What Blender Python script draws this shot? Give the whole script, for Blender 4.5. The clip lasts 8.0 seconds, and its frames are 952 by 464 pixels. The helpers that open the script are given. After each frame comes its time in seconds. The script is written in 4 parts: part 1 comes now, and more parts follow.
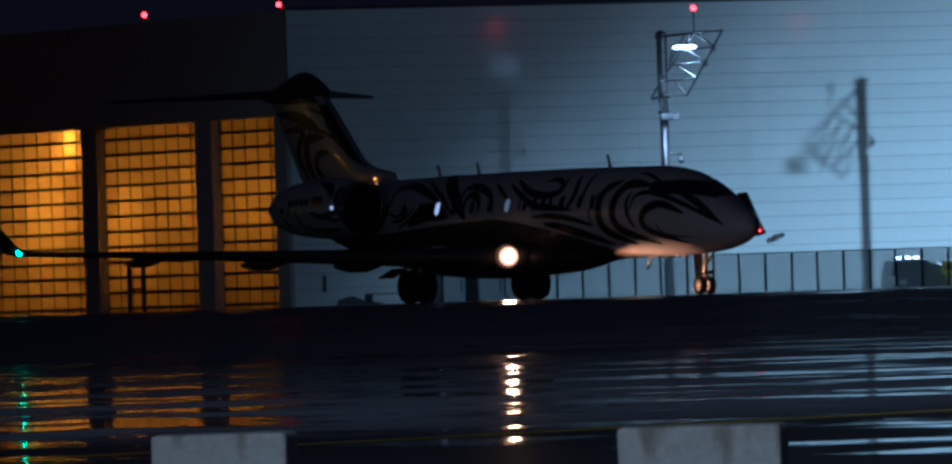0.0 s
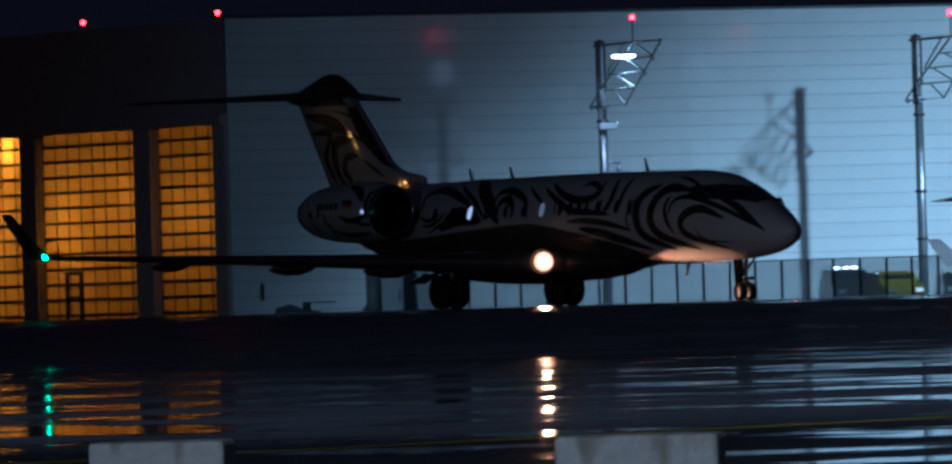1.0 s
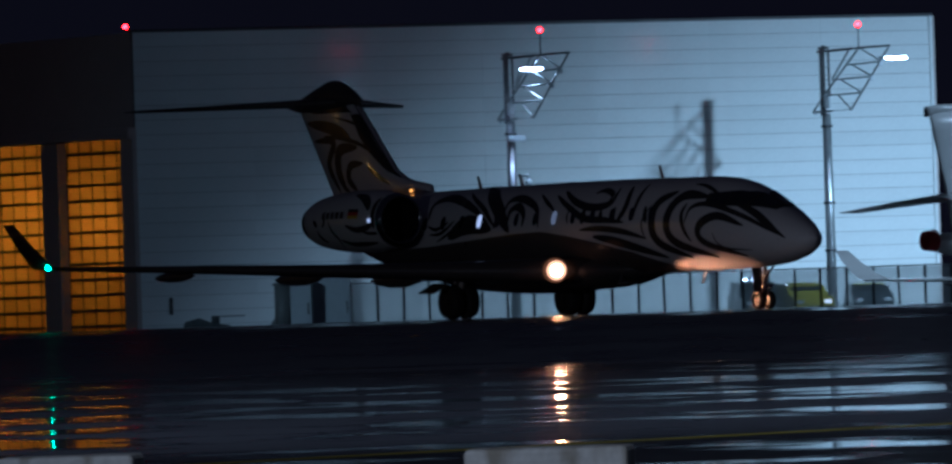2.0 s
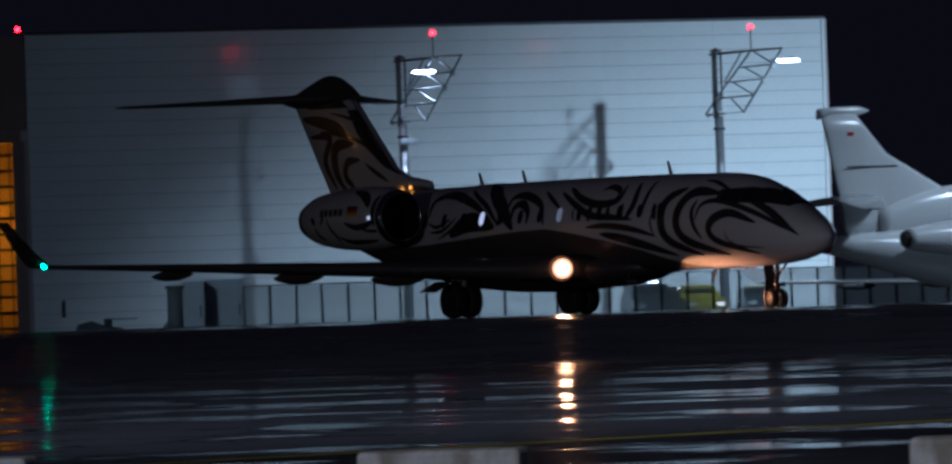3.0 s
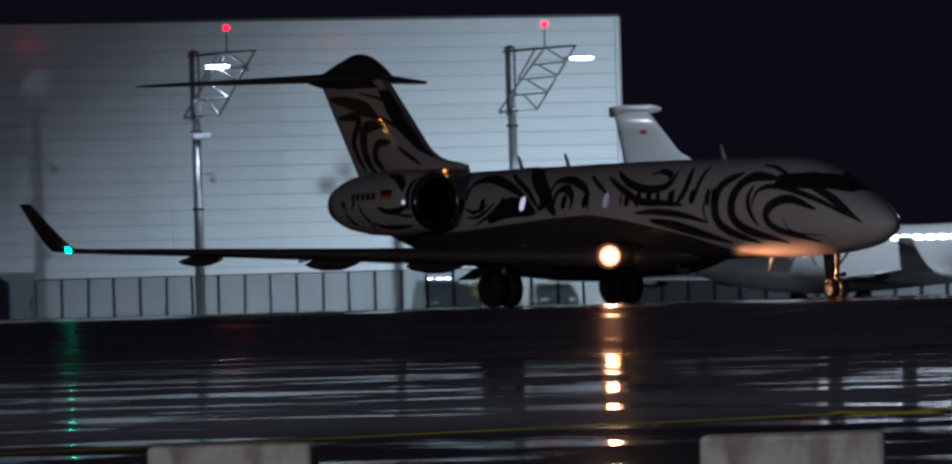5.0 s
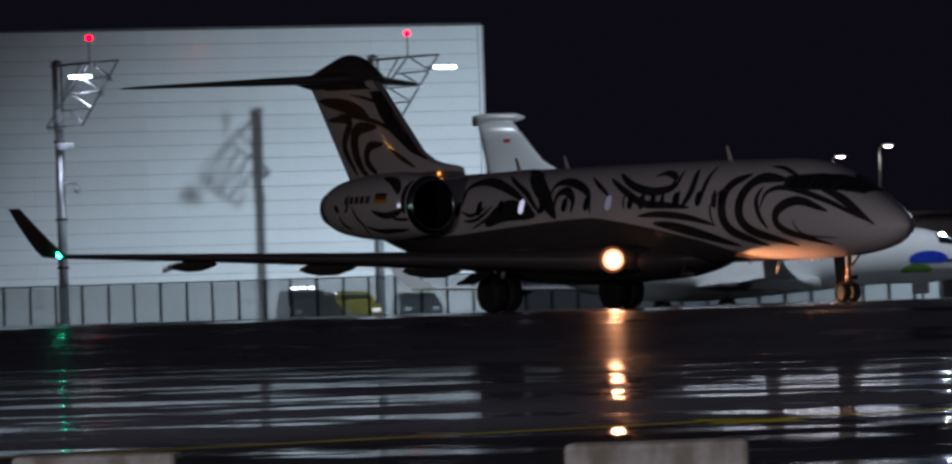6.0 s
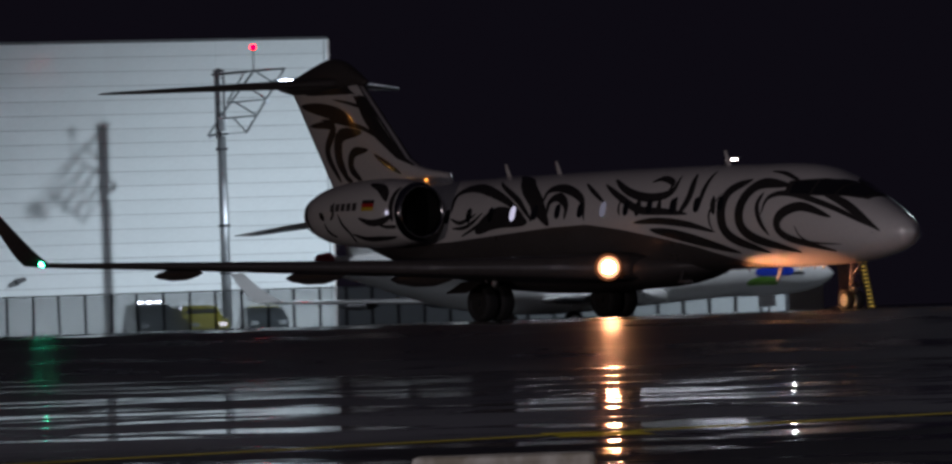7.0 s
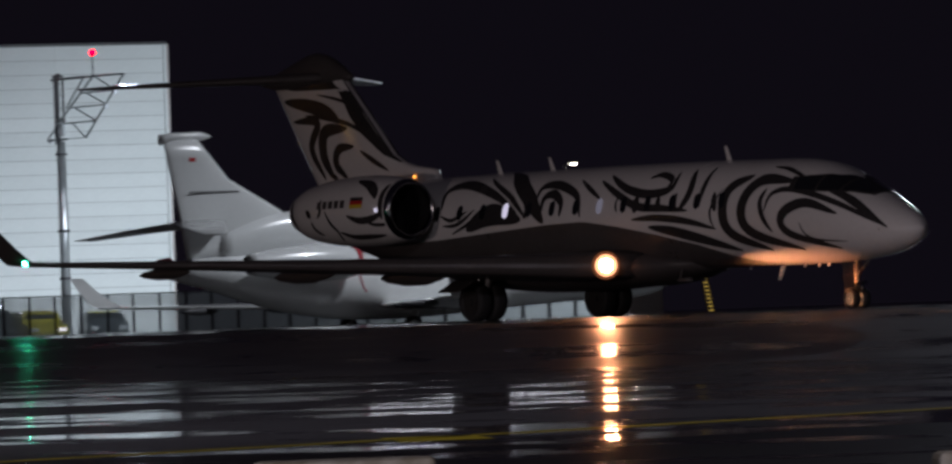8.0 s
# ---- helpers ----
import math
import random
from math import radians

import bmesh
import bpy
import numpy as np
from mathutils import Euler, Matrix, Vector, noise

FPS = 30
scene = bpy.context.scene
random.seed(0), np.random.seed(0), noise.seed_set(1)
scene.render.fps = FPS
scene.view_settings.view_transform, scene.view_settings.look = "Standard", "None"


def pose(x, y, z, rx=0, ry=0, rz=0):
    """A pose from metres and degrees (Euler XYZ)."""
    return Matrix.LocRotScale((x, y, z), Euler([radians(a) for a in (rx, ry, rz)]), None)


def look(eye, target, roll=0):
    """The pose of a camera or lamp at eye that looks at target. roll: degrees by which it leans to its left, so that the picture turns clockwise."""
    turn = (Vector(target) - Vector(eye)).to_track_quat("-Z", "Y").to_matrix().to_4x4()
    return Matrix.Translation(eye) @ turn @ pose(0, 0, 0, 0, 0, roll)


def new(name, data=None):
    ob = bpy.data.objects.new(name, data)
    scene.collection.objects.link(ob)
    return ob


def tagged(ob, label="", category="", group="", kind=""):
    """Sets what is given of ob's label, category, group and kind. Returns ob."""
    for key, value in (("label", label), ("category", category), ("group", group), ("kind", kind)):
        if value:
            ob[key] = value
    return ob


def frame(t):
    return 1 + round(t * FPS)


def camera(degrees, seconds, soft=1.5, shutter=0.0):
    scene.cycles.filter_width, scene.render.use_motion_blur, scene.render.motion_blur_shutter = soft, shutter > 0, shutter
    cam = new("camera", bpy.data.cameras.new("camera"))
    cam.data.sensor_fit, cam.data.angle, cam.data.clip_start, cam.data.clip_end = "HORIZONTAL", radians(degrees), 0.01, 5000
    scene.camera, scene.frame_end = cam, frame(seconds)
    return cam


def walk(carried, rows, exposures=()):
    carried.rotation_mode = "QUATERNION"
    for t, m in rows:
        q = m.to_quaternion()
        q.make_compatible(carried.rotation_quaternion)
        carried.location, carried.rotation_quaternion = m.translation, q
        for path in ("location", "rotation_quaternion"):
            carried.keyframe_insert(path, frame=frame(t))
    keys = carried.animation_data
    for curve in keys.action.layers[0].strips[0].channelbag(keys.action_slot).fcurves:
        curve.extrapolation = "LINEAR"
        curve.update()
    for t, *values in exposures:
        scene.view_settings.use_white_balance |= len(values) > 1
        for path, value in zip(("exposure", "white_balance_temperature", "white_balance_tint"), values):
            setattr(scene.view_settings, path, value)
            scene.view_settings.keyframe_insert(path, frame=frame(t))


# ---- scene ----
EYE = 0.15  # the eye's height over the taxiway; the runway in front lies 1.1 m lower


def aim(pan, tilt, roll):
    return pose(0, 0, EYE, 90 + tilt, 0, -pan) @ pose(0, 0, 0, 0, 0, -roll)


cam = camera(5.7718, 8.0, soft=2.6, shutter=0.5)
walk(cam, [(t, aim(p, e, r)) for t, p, e, r in (
    (0.0, -1.3564, 0.3911, 1.837), (0.5, -1.1845, 0.3984, 1.804), (1.0, -0.9805, 0.4328, 1.678), (1.5, -0.7203, 0.4863, 1.791),
    (3.0, 0.2288, 0.4893, 1.924), (3.5, 0.5528, 0.4308, 1.892), (4.0, 0.8427, 0.3994, 1.712), (5.5, 1.8757, 0.4477, 1.589),
    (6.0, 2.3156, 0.4588, 1.727), (6.5, 2.7788, 0.4760, 1.812), (7.0, 3.2494, 0.5125, 1.872), (7.5, 3.7339, 0.5229, 1.897),
    (8.0, 4.2227, 0.5087, 1.985))],
    exposures=((0.0, 0.05, 4500, 5), (1.5, 0.15, 4600, 8), (3.0, 0.18, 5200, 15.5), (4.0, 0.2, 5620, 19), (5.5, 0.23, 5950, 21), (6.5, 0.25, 6200, 23), (8.0, 0.29, 6550, 25)))

# ---- light: a black night sky, floodlights of the apron, and added fill spots ----
world = bpy.data.worlds.new("night")
scene.world = world
world.use_nodes = True
world.node_tree.nodes["Background"].inputs[0].default_value = (0.0032, 0.0028, 0.0046, 1)
world.node_tree.nodes["Background"].inputs[1].default_value = 1.0


def flood(name, eye, target, watts, colour, cone, blend, size):
    d = bpy.data.lights.new(name, "SPOT")
    d.energy, d.color, d.spot_size, d.spot_blend, d.shadow_soft_size = watts, colour, radians(cone), blend, size
    ob = new(name, d)
    ob.matrix_world = look(eye, target)
    return ob


flood("flood_hangar", (51.6, 388.0, 27.8), (22.5, 445, -21), 178000, (0.78, 0.98, 1.0), 67, 1.0, 1.1)
flood("flood_apron", (44, 344, 31), (25, 360, 0), 23000, (0.84, 0.98, 1.0), 60, 0.8, 0.4)
# stand, taxiway and runway spots: added unseen fills, no lamp known there
flood("fill_stand", (-34, 336, 20), (0, 404, -4), 11000, (0.76, 0.98, 1.0), 58, 1.0, 0.5)
flood("fill_taxiway", (-62, 150, 2.2), (40, 242, 2), 33000, (1.0, 0.88, 0.82), 68, 1.0, 0.5)
flood("fill_runway", (-25, 15, 42), (4, 136, 0), 235000, (0.94, 0.95, 1.0), 26, 1.0, 0.5)
flood("flood_far_apron", (64, 404, 26), (29, 240, 2), 26000, (0.8, 0.93, 1.0), 25, 0.8, 0.5)
flood("flood_perimeter", (-15, -60, 45), (0, 42, -0.8), 120000, (1.0, 0.96, 0.93), 20, 1.0, 0.5)


# ---- materials ----
def nodes_of(name):
    m = bpy.data.materials.new(name)
    m.use_nodes = True
    return m, m.node_tree, m.node_tree.nodes["Principled BSDF"]


def surface(name, colour, rough=0.5, metal=0.0, vary=0.12, scale=6.0, bump=0.0, coat=0.0, rvar=0.1, stretch=(1, 1, 1), each=0.0):
    """A painted or bare surface with grain and soiling at two scales."""
    m, tree, b = nodes_of(name)
    n, link = tree.nodes, tree.links
    co = n.new("ShaderNodeTexCoord")
    mp = n.new("ShaderNodeMapping")
    mp.inputs["Scale"].default_value = stretch
    link.new(co.outputs["Object"], mp.inputs[0])
    fine, broad = n.new("ShaderNodeTexNoise"), n.new("ShaderNodeTexNoise")
    fine.inputs["Scale"].default_value, broad.inputs["Scale"].default_value = scale * 6, scale * 0.35
    fine.inputs["Detail"].default_value, broad.inputs["Detail"].default_value = 3, 4
    link.new(mp.outputs[0], fine.inputs[0])
    link.new(mp.outputs[0], broad.inputs[0])
    mixn = n.new("ShaderNodeMath")
    mixn.operation = "MULTIPLY_ADD"
    mixn.inputs[1].default_value = 0.45
    link.new(fine.outputs[0], mixn.inputs[0])
    sc = n.new("ShaderNodeMath")
    sc.operation = "MULTIPLY"
    sc.inputs[1].default_value = 0.55
    link.new(broad.outputs[0], sc.inputs[0])
    link.new(sc.outputs[0], mixn.inputs[2])
    ramp = n.new("ShaderNodeMapRange")
    ramp.inputs["From Min"].default_value, ramp.inputs["From Max"].default_value = 0.3, 0.7
    ramp.inputs["To Min"].default_value, ramp.inputs["To Max"].default_value = 1 - vary, 1 + vary
    link.new(mixn.outputs[0], ramp.inputs[0])
    last = ramp.outputs[0]
    if each:
        info, er, mu = n.new("ShaderNodeObjectInfo"), n.new("ShaderNodeMapRange"), n.new("ShaderNodeMath")
        er.inputs["To Min"].default_value, er.inputs["To Max"].default_value = 1 - each, 1 + each
        link.new(info.outputs["Random"], er.inputs[0])
        mu.operation = "MULTIPLY"
        link.new(last, mu.inputs[0])
        link.new(er.outputs[0], mu.inputs[1])
        last = mu.outputs[0]
    col = n.new("ShaderNodeVectorMath")
    col.operation = "SCALE"
    col.inputs[0].default_value = colour
    link.new(last, col.inputs["Scale"])
    link.new(col.outputs[0], b.inputs["Base Color"])
    rr = n.new("ShaderNodeMapRange")
    rr.inputs["From Min"].default_value, rr.inputs["From Max"].default_value = 0.3, 0.7
    rr.inputs["To Min"].default_value, rr.inputs["To Max"].default_value = max(0.02, rough - rvar), min(1, rough + rvar)
    link.new(broad.outputs[0], rr.inputs[0])
    link.new(rr.outputs[0], b.inputs["Roughness"])
    b.inputs["Metallic"].default_value = metal
    b.inputs["Coat Weight"].default_value = coat
    b.inputs["Coat Roughness"].default_value = 0.03
    if bump:
        bp = n.new("ShaderNodeBump")
        bp.inputs["Strength"].default_value, bp.inputs["Distance"].default_value = bump, 0.01
        link.new(fine.outputs[0], bp.inputs["Height"])
        link.new(bp.outputs[0], b.inputs["Normal"])
    return m


def glowing(name, colour, strength, base=0.02, gloss=0.5):
    m, tree, b = nodes_of(name)
    b.inputs["Base Color"].default_value = (base, base, base, 1)
    b.inputs["Specular IOR Level"].default_value = gloss
    b.inputs["Emission Color"].default_value = (*colour, 1)
    b.inputs["Emission Strength"].default_value = strength
    return m


def wet_asphalt(name="wet_asphalt", dry=0.92, soaked=1.05, rough_dry=0.40, rough_wet=0.055, grey=0.075, spec_dry=0.12, puddles=(0.12, 0.10, 1)):
    """Asphalt with standing water in long shallow puddles, and damp rough patches between."""
    m, tree, b = nodes_of(name)
    n, link = tree.nodes, tree.links
    co = n.new("ShaderNodeTexCoord")

    def cloud(scale, stretch, detail=4):
        mp, t = n.new("ShaderNodeMapping"), n.new("ShaderNodeTexNoise")
        mp.inputs["Scale"].default_value = stretch
        mp.inputs["Rotation"].default_value = (0, 0, radians(4))
        t.inputs["Scale"].default_value, t.inputs["Detail"].default_value = scale, detail
        link.new(co.outputs["Object"], mp.inputs[0])
        link.new(mp.outputs[0], t.inputs[0])
        return t.outputs[0]

    puddle = cloud(1.0, puddles, 4)
    patch = cloud(1.0, (0.42, 0.26, 1), 6)
    grain = cloud(45, (1, 1, 1), 2)
    wave = cloud(1.6, (1.0, 0.6, 1), 3)
    add = n.new("ShaderNodeMath")
    add.operation = "MULTIPLY_ADD"
    add.inputs[1].default_value = 0.9
    link.new(patch, add.inputs[0])
    link.new(puddle, add.inputs[2])
    film = n.new("ShaderNodeMapRange")
    film.inputs["From Min"].default_value, film.inputs["From Max"].default_value = dry, soaked
    link.new(add.outputs[0], film.inputs[0])
    rough = n.new("ShaderNodeMapRange")
    rough.inputs["To Min"].default_value, rough.inputs["To Max"].default_value = rough_dry, rough_wet
    link.new(film.outputs[0], rough.inputs[0])
    link.new(rough.outputs[0], b.inputs["Roughness"])
    col = n.new("ShaderNodeMix")
    col.data_type = "RGBA"
    link.new(film.outputs[0], col.inputs["Factor"])
    col.inputs["A"].default_value, col.inputs["B"].default_value = (grey, grey, 1.06 * grey, 1), (0.022, 0.022, 0.025, 1)
    link.new(col.outputs["Result"], b.inputs["Base Color"])
    spec = n.new("ShaderNodeMapRange")
    spec.inputs["To Min"].default_value, spec.inputs["To Max"].default_value = spec_dry, 0.35
    link.new(film.outputs[0], spec.inputs[0])
    link.new(spec.outputs[0], b.inputs["Specular IOR Level"])
    hsum = n.new("ShaderNodeMath")
    hsum.operation = "MULTIPLY_ADD"
    hsum.inputs[1].default_value = 0.12
    link.new(grain, hsum.inputs[0])
    link.new(wave, hsum.inputs[2])
    bp = n.new("ShaderNodeBump")
    bp.inputs["Strength"].default_value, bp.inputs["Distance"].default_value = 0.10, 0.02
    link.new(hsum.outputs[0], bp.inputs["Height"])
    link.new(bp.outputs[0], b.inputs["Normal"])
    return m


def see_through(name, colour, keep, rough=0.4):
    """A mesh or clouded sheet that lets part of the light straight through."""
    m, tree, b = nodes_of(name)
    n, link = tree.nodes, tree.links
    b.inputs["Base Color"].default_value, b.inputs["Roughness"].default_value = (*colour, 1), rough
    clear, mix = n.new("ShaderNodeBsdfTransparent"), n.new("ShaderNodeMixShader")
    mix.inputs[0].default_value = keep
    link.new(clear.outputs[0], mix.inputs[1])
    link.new(b.outputs[0], mix.inputs[2])
    link.new(mix.outputs[0], n["Material Output"].inputs[0])
    return m


def clouded(name, colour):
    """Translucent sheet: it glows with the light that falls on its far side."""
    m, tree, b = nodes_of(name)
    n, link = tree.nodes, tree.links
    tr, mix, co, t = n.new("ShaderNodeBsdfTranslucent"), n.new("ShaderNodeMixShader"), n.new("ShaderNodeTexCoord"), n.new("ShaderNodeTexNoise")
    t.inputs["Scale"].default_value = 0.9
    link.new(co.outputs["Object"], t.inputs[0])
    info, er = n.new("ShaderNodeObjectInfo"), n.new("ShaderNodeMapRange")
    er.inputs["To Min"].default_value, er.inputs["To Max"].default_value = 0.92, 1.06
    link.new(info.outputs["Random"], er.inputs[0])
    col = n.new("ShaderNodeVectorMath")
    col.operation = "SCALE"
    col.inputs[0].default_value = colour
    link.new(er.outputs[0], col.inputs["Scale"])
    link.new(col.outputs[0], tr.inputs[0])
    b.inputs["Base Color"].default_value, b.inputs["Roughness"].default_value = (0.03, 0.025, 0.02, 1), 0.5
    mix.inputs[0].default_value = 0.85
    link.new(b.outputs[0], mix.inputs[1])
    link.new(tr.outputs[0], mix.inputs[2])
    link.new(mix.outputs[0], n["Material Output"].inputs[0])
    return m


def stained_concrete():
    """Cast concrete with brown algae that runs down in streaks from the top edge."""
    m = surface("cast_concrete", (0.42, 0.41, 0.38), 0.85, vary=0.22, scale=4, bump=0.6)
    n, link = m.node_tree.nodes, m.node_tree.links
    b = n["Principled BSDF"]
    plain = b.inputs["Base Color"].links[0].from_socket
    co, mp, t = n.new("ShaderNodeTexCoord"), n.new("ShaderNodeMapping"), n.new("ShaderNodeTexNoise")
    mp.inputs["Scale"].default_value = (6.5, 6.5, 1.6)
    t.inputs["Scale"].default_value, t.inputs["Detail"].default_value = 1.0, 5
    link.new(co.outputs["Object"], mp.inputs[0])
    link.new(mp.outputs[0], t.inputs[0])
    up, rise, add, reach, mix = (n.new(k) for k in ("ShaderNodeSeparateXYZ", "ShaderNodeMapRange", "ShaderNodeMath", "ShaderNodeMapRange", "ShaderNodeMix"))
    link.new(co.outputs["Object"], up.inputs[0])
    rise.inputs["From Min"].default_value, rise.inputs["From Max"].default_value = 0.30, 0.65
    rise.inputs["To Min"].default_value, rise.inputs["To Max"].default_value = -0.15, 0.12
    link.new(up.outputs["Z"], rise.inputs[0])
    add.operation = "ADD"
    link.new(t.outputs[0], add.inputs[0])
    link.new(rise.outputs[0], add.inputs[1])
    reach.inputs["From Min"].default_value, reach.inputs["From Max"].default_value = 0.52, 0.70
    reach.inputs["To Max"].default_value = 0.7
    link.new(add.outputs[0], reach.inputs[0])
    mix.data_type = "RGBA"
    link.new(reach.outputs[0], mix.inputs["Factor"])
    link.new(plain, mix.inputs["A"])
    mix.inputs["B"].default_value = (0.13, 0.105, 0.06, 1)
    link.new(mix.outputs["Result"], b.inputs["Base Color"])
    return m


ASPHALT = wet_asphalt()
SHOULDER = wet_asphalt("damp_shoulder", 0.92, 1.25, 0.40, 0.12, 0.13, 0.22, (0.05, 0.22, 1))
APRON = surface("apron_concrete", (0.07, 0.07, 0.07), 0.4, vary=0.2, scale=0.6, bump=0.2)
YELLOW = surface("yellow_marking", (0.78, 0.62, 0.03), 0.45, vary=0.3, scale=2.0)
CLAD = surface("white_cladding", (0.74, 0.77, 0.78), 0.15, vary=0.06, scale=1.2, rvar=0.03, each=0.03)
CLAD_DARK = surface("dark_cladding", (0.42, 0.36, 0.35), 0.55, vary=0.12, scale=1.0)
STEEL_DARK = surface("dark_steel", (0.06, 0.06, 0.065), 0.45, 0.3, vary=0.2, scale=3)
GALV = surface("galvanised_steel", (0.42, 0.44, 0.46), 0.38, 0.75, vary=0.15, scale=5)
MESH = see_through("wire_mesh", (0.72, 0.76, 0.78), 0.34)
ROOF = surface("roof_felt", (0.05, 0.05, 0.05), 0.8, vary=0.2, scale=1)
CONCRETE = stained_concrete()
WHITE = surface("white_aircraft_paint", (0.66, 0.64, 0.62), 0.24, vary=0.05, scale=1.5, coat=0.6, rvar=0.05)
BLACK = surface("black_aircraft_paint", (0.036, 0.033, 0.033), 0.24, vary=0.2, scale=1.5, coat=0.25, rvar=0.05)
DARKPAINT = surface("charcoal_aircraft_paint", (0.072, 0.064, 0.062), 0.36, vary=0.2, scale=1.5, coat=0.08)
for paint, gloss in ((BLACK, 0.06), (DARKPAINT, 0.22), (WHITE, 0.12)):
    paint.node_tree.nodes["Principled BSDF"].inputs["Specular IOR Level"].default_value = gloss
CHROME = surface("polished_metal", (0.75, 0.76, 0.78), 0.16, 1.0, vary=0.06, scale=3)
# darker than CHROME, for the inlet lips
LIPMETAL = surface("dark_lip_metal", (0.30, 0.30, 0.31), 0.16, 1.0, vary=0.15, scale=3)
RUBBER = surface("tyre_rubber", (0.020, 0.020, 0.020), 0.8, vary=0.25, scale=8, bump=0.3)
GREYMETAL = surface("gear_metal", (0.45, 0.45, 0.44), 0.35, 0.6, vary=0.15, scale=8)
RIMDARK = surface("dark_rim_metal", (0.022, 0.021, 0.02), 0.7, 0.1, vary=0.2, scale=8)
GLASS = surface("tinted_glass", (0.012, 0.013, 0.015), 0.05, vary=0.1, scale=1, coat=1.0, rvar=0.02)
DUCT = surface("engine_duct", (0.02, 0.02, 0.02), 0.5, 0.4, vary=0.2, scale=3)
FALCON = surface("white_jet_paint", (0.78, 0.80, 0.80), 0.22, vary=0.04, scale=1.2, coat=0.6, rvar=0.05)
BLUE = surface("blue_paint", (0.02, 0.06, 0.55), 0.3, coat=0.5)
GREEN = surface("green_paint", (0.16, 0.42, 0.05), 0.3, coat=0.5)
REDCOVER = surface("red_cover_cloth", (0.34, 0.02, 0.03), 0.8, vary=0.2, bump=0.3)
RIBBON = surface("red_ribbon_cloth", (0.55, 0.03, 0.08), 0.7, vary=0.2)
RED = surface("red_paint", (0.5, 0.02, 0.02), 0.4)
GOLD = surface("gold_paint", (0.65, 0.45, 0.03), 0.4)
CARYELLOW = surface("yellow_car_paint", (0.60, 0.52, 0.03), 0.3, coat=0.6)
CARDARK = surface("dark_car_paint", (0.05, 0.06, 0.07), 0.3, coat=0.6)
BOXWHITE = surface("container_paint", (0.62, 0.66, 0.70), 0.5, vary=0.1)
BOXGREY = surface("grey_tank_paint", (0.20, 0.21, 0.21), 0.5, vary=0.15)
AMBER = clouded("amber_translucent_sheet", (0.80, 0.48, 0.055))
INNER = surface("hangar_lining", (0.55, 0.45, 0.33), 0.8, vary=0.1, scale=1)
G_LAMP = glowing("landing_lamp_glow", (1.0, 0.42, 0.175), 400)
# halo of the landing lamp, put in as two weaker glows
G_HALO = glowing("lamp_halo_glow", (1.0, 0.42, 0.19), 1.8, 0.002, 0.0)
G_HALO_RIM = glowing("lamp_halo_rim_glow", (1.0, 0.34, 0.13), 0.10, 0.001, 0.0)
# glow of an added helper that stands in for the landing lamp's spill
G_NOSE_FILL = glowing("nose_fill_glow", (1.0, 0.40, 0.17), 200000)
G_KEEL = glowing("keel_lamp_glow", (1.0, 0.5, 0.22), 30)
G_WINDOW = glowing("lit_window_glow", (0.86, 0.95, 1.0), 6.5)
G_GREEN = glowing("green_lamp_glow", (0.0, 1.0, 0.42), 70)
G_RED = glowing("red_lamp_glow", (1.0, 0.0, 0.0), 60)
G_COOL = glowing("cool_lamp_glow", (0.72, 0.88, 1.0), 18)
G_WARM = glowing("street_lamp_glow", (1.0, 0.93, 0.75), 26)
G_STRONG = glowing("cockpit_lamp_glow", (0.80, 1.0, 0.95), 420)
G_AMBER = glowing("amber_lamp_glow", (1.0, 0.36, 0.05), 2.4)
G_YDIM = glowing("yellow_lamp_glow", (1.0, 0.72, 0.12), 0.3)
G_YARD = glowing("yard_lamp_glow", (1.0, 0.45, 0.07), 260)
G_DIM = glowing("side_lamp_glow", (0.9, 0.95, 1.0), 1.5)
G_PALE = glowing("pale_blue_glow", (0.80, 0.83, 1.0), 0.55)
G_PANE_SHEEN = glowing("pane_reflection_glow", (0.78, 0.82, 1.0), 0.12)


# ---- mesh helpers ----
def part(name, bm, material, parent=None, label="", smooth=False, bevel=0.0):
    me = bpy.data.meshes.new(name)
    if smooth:
        for f in bm.faces:
            f.smooth = True
    bmesh.ops.recalc_face_normals(bm, faces=bm.faces)
    bm.to_mesh(me)
    bm.free()
    me.materials.append(material)
    ob = new(name, me)
    if parent:
        ob.parent = parent
    if label:
        tagged(ob, label)
    return ob


def shared(name, mesh, parent, m):
    ob = new(name, mesh)
    ob.parent = parent
    ob.matrix_basis = m
    return ob


def thing(name, m, label, category, group="", kind=""):
    ob = new(name)
    ob.matrix_basis = m
    return tagged(ob, label, category, group, kind)


def bx(bm, cx, cy, cz, sx, sy, sz, bevel=0.0, m=None):
    g = bmesh.ops.create_cube(bm, size=1)
    bmesh.ops.scale(bm, vec=(sx, sy, sz), verts=g["verts"])
    if bevel:
        es = list({e for v in g["verts"] for e in v.link_edges})
        r = bmesh.ops.bevel(bm, geom=es, offset=bevel, segments=2, affect="EDGES", profile=0.5)
        vs = list({v for f in r["faces"] for v in f.verts} | {v for v in g["verts"] if v.is_valid})
    else:
        vs = g["verts"]
    bmesh.ops.translate(bm, vec=(cx, cy, cz), verts=vs)
    if m:
        bmesh.ops.transform(bm, matrix=m, verts=vs)
    return bm


def box(cx, cy, cz, sx, sy, sz, bevel=0.0):
    return bx(bmesh.new(), cx, cy, cz, sx, sy, sz, bevel)


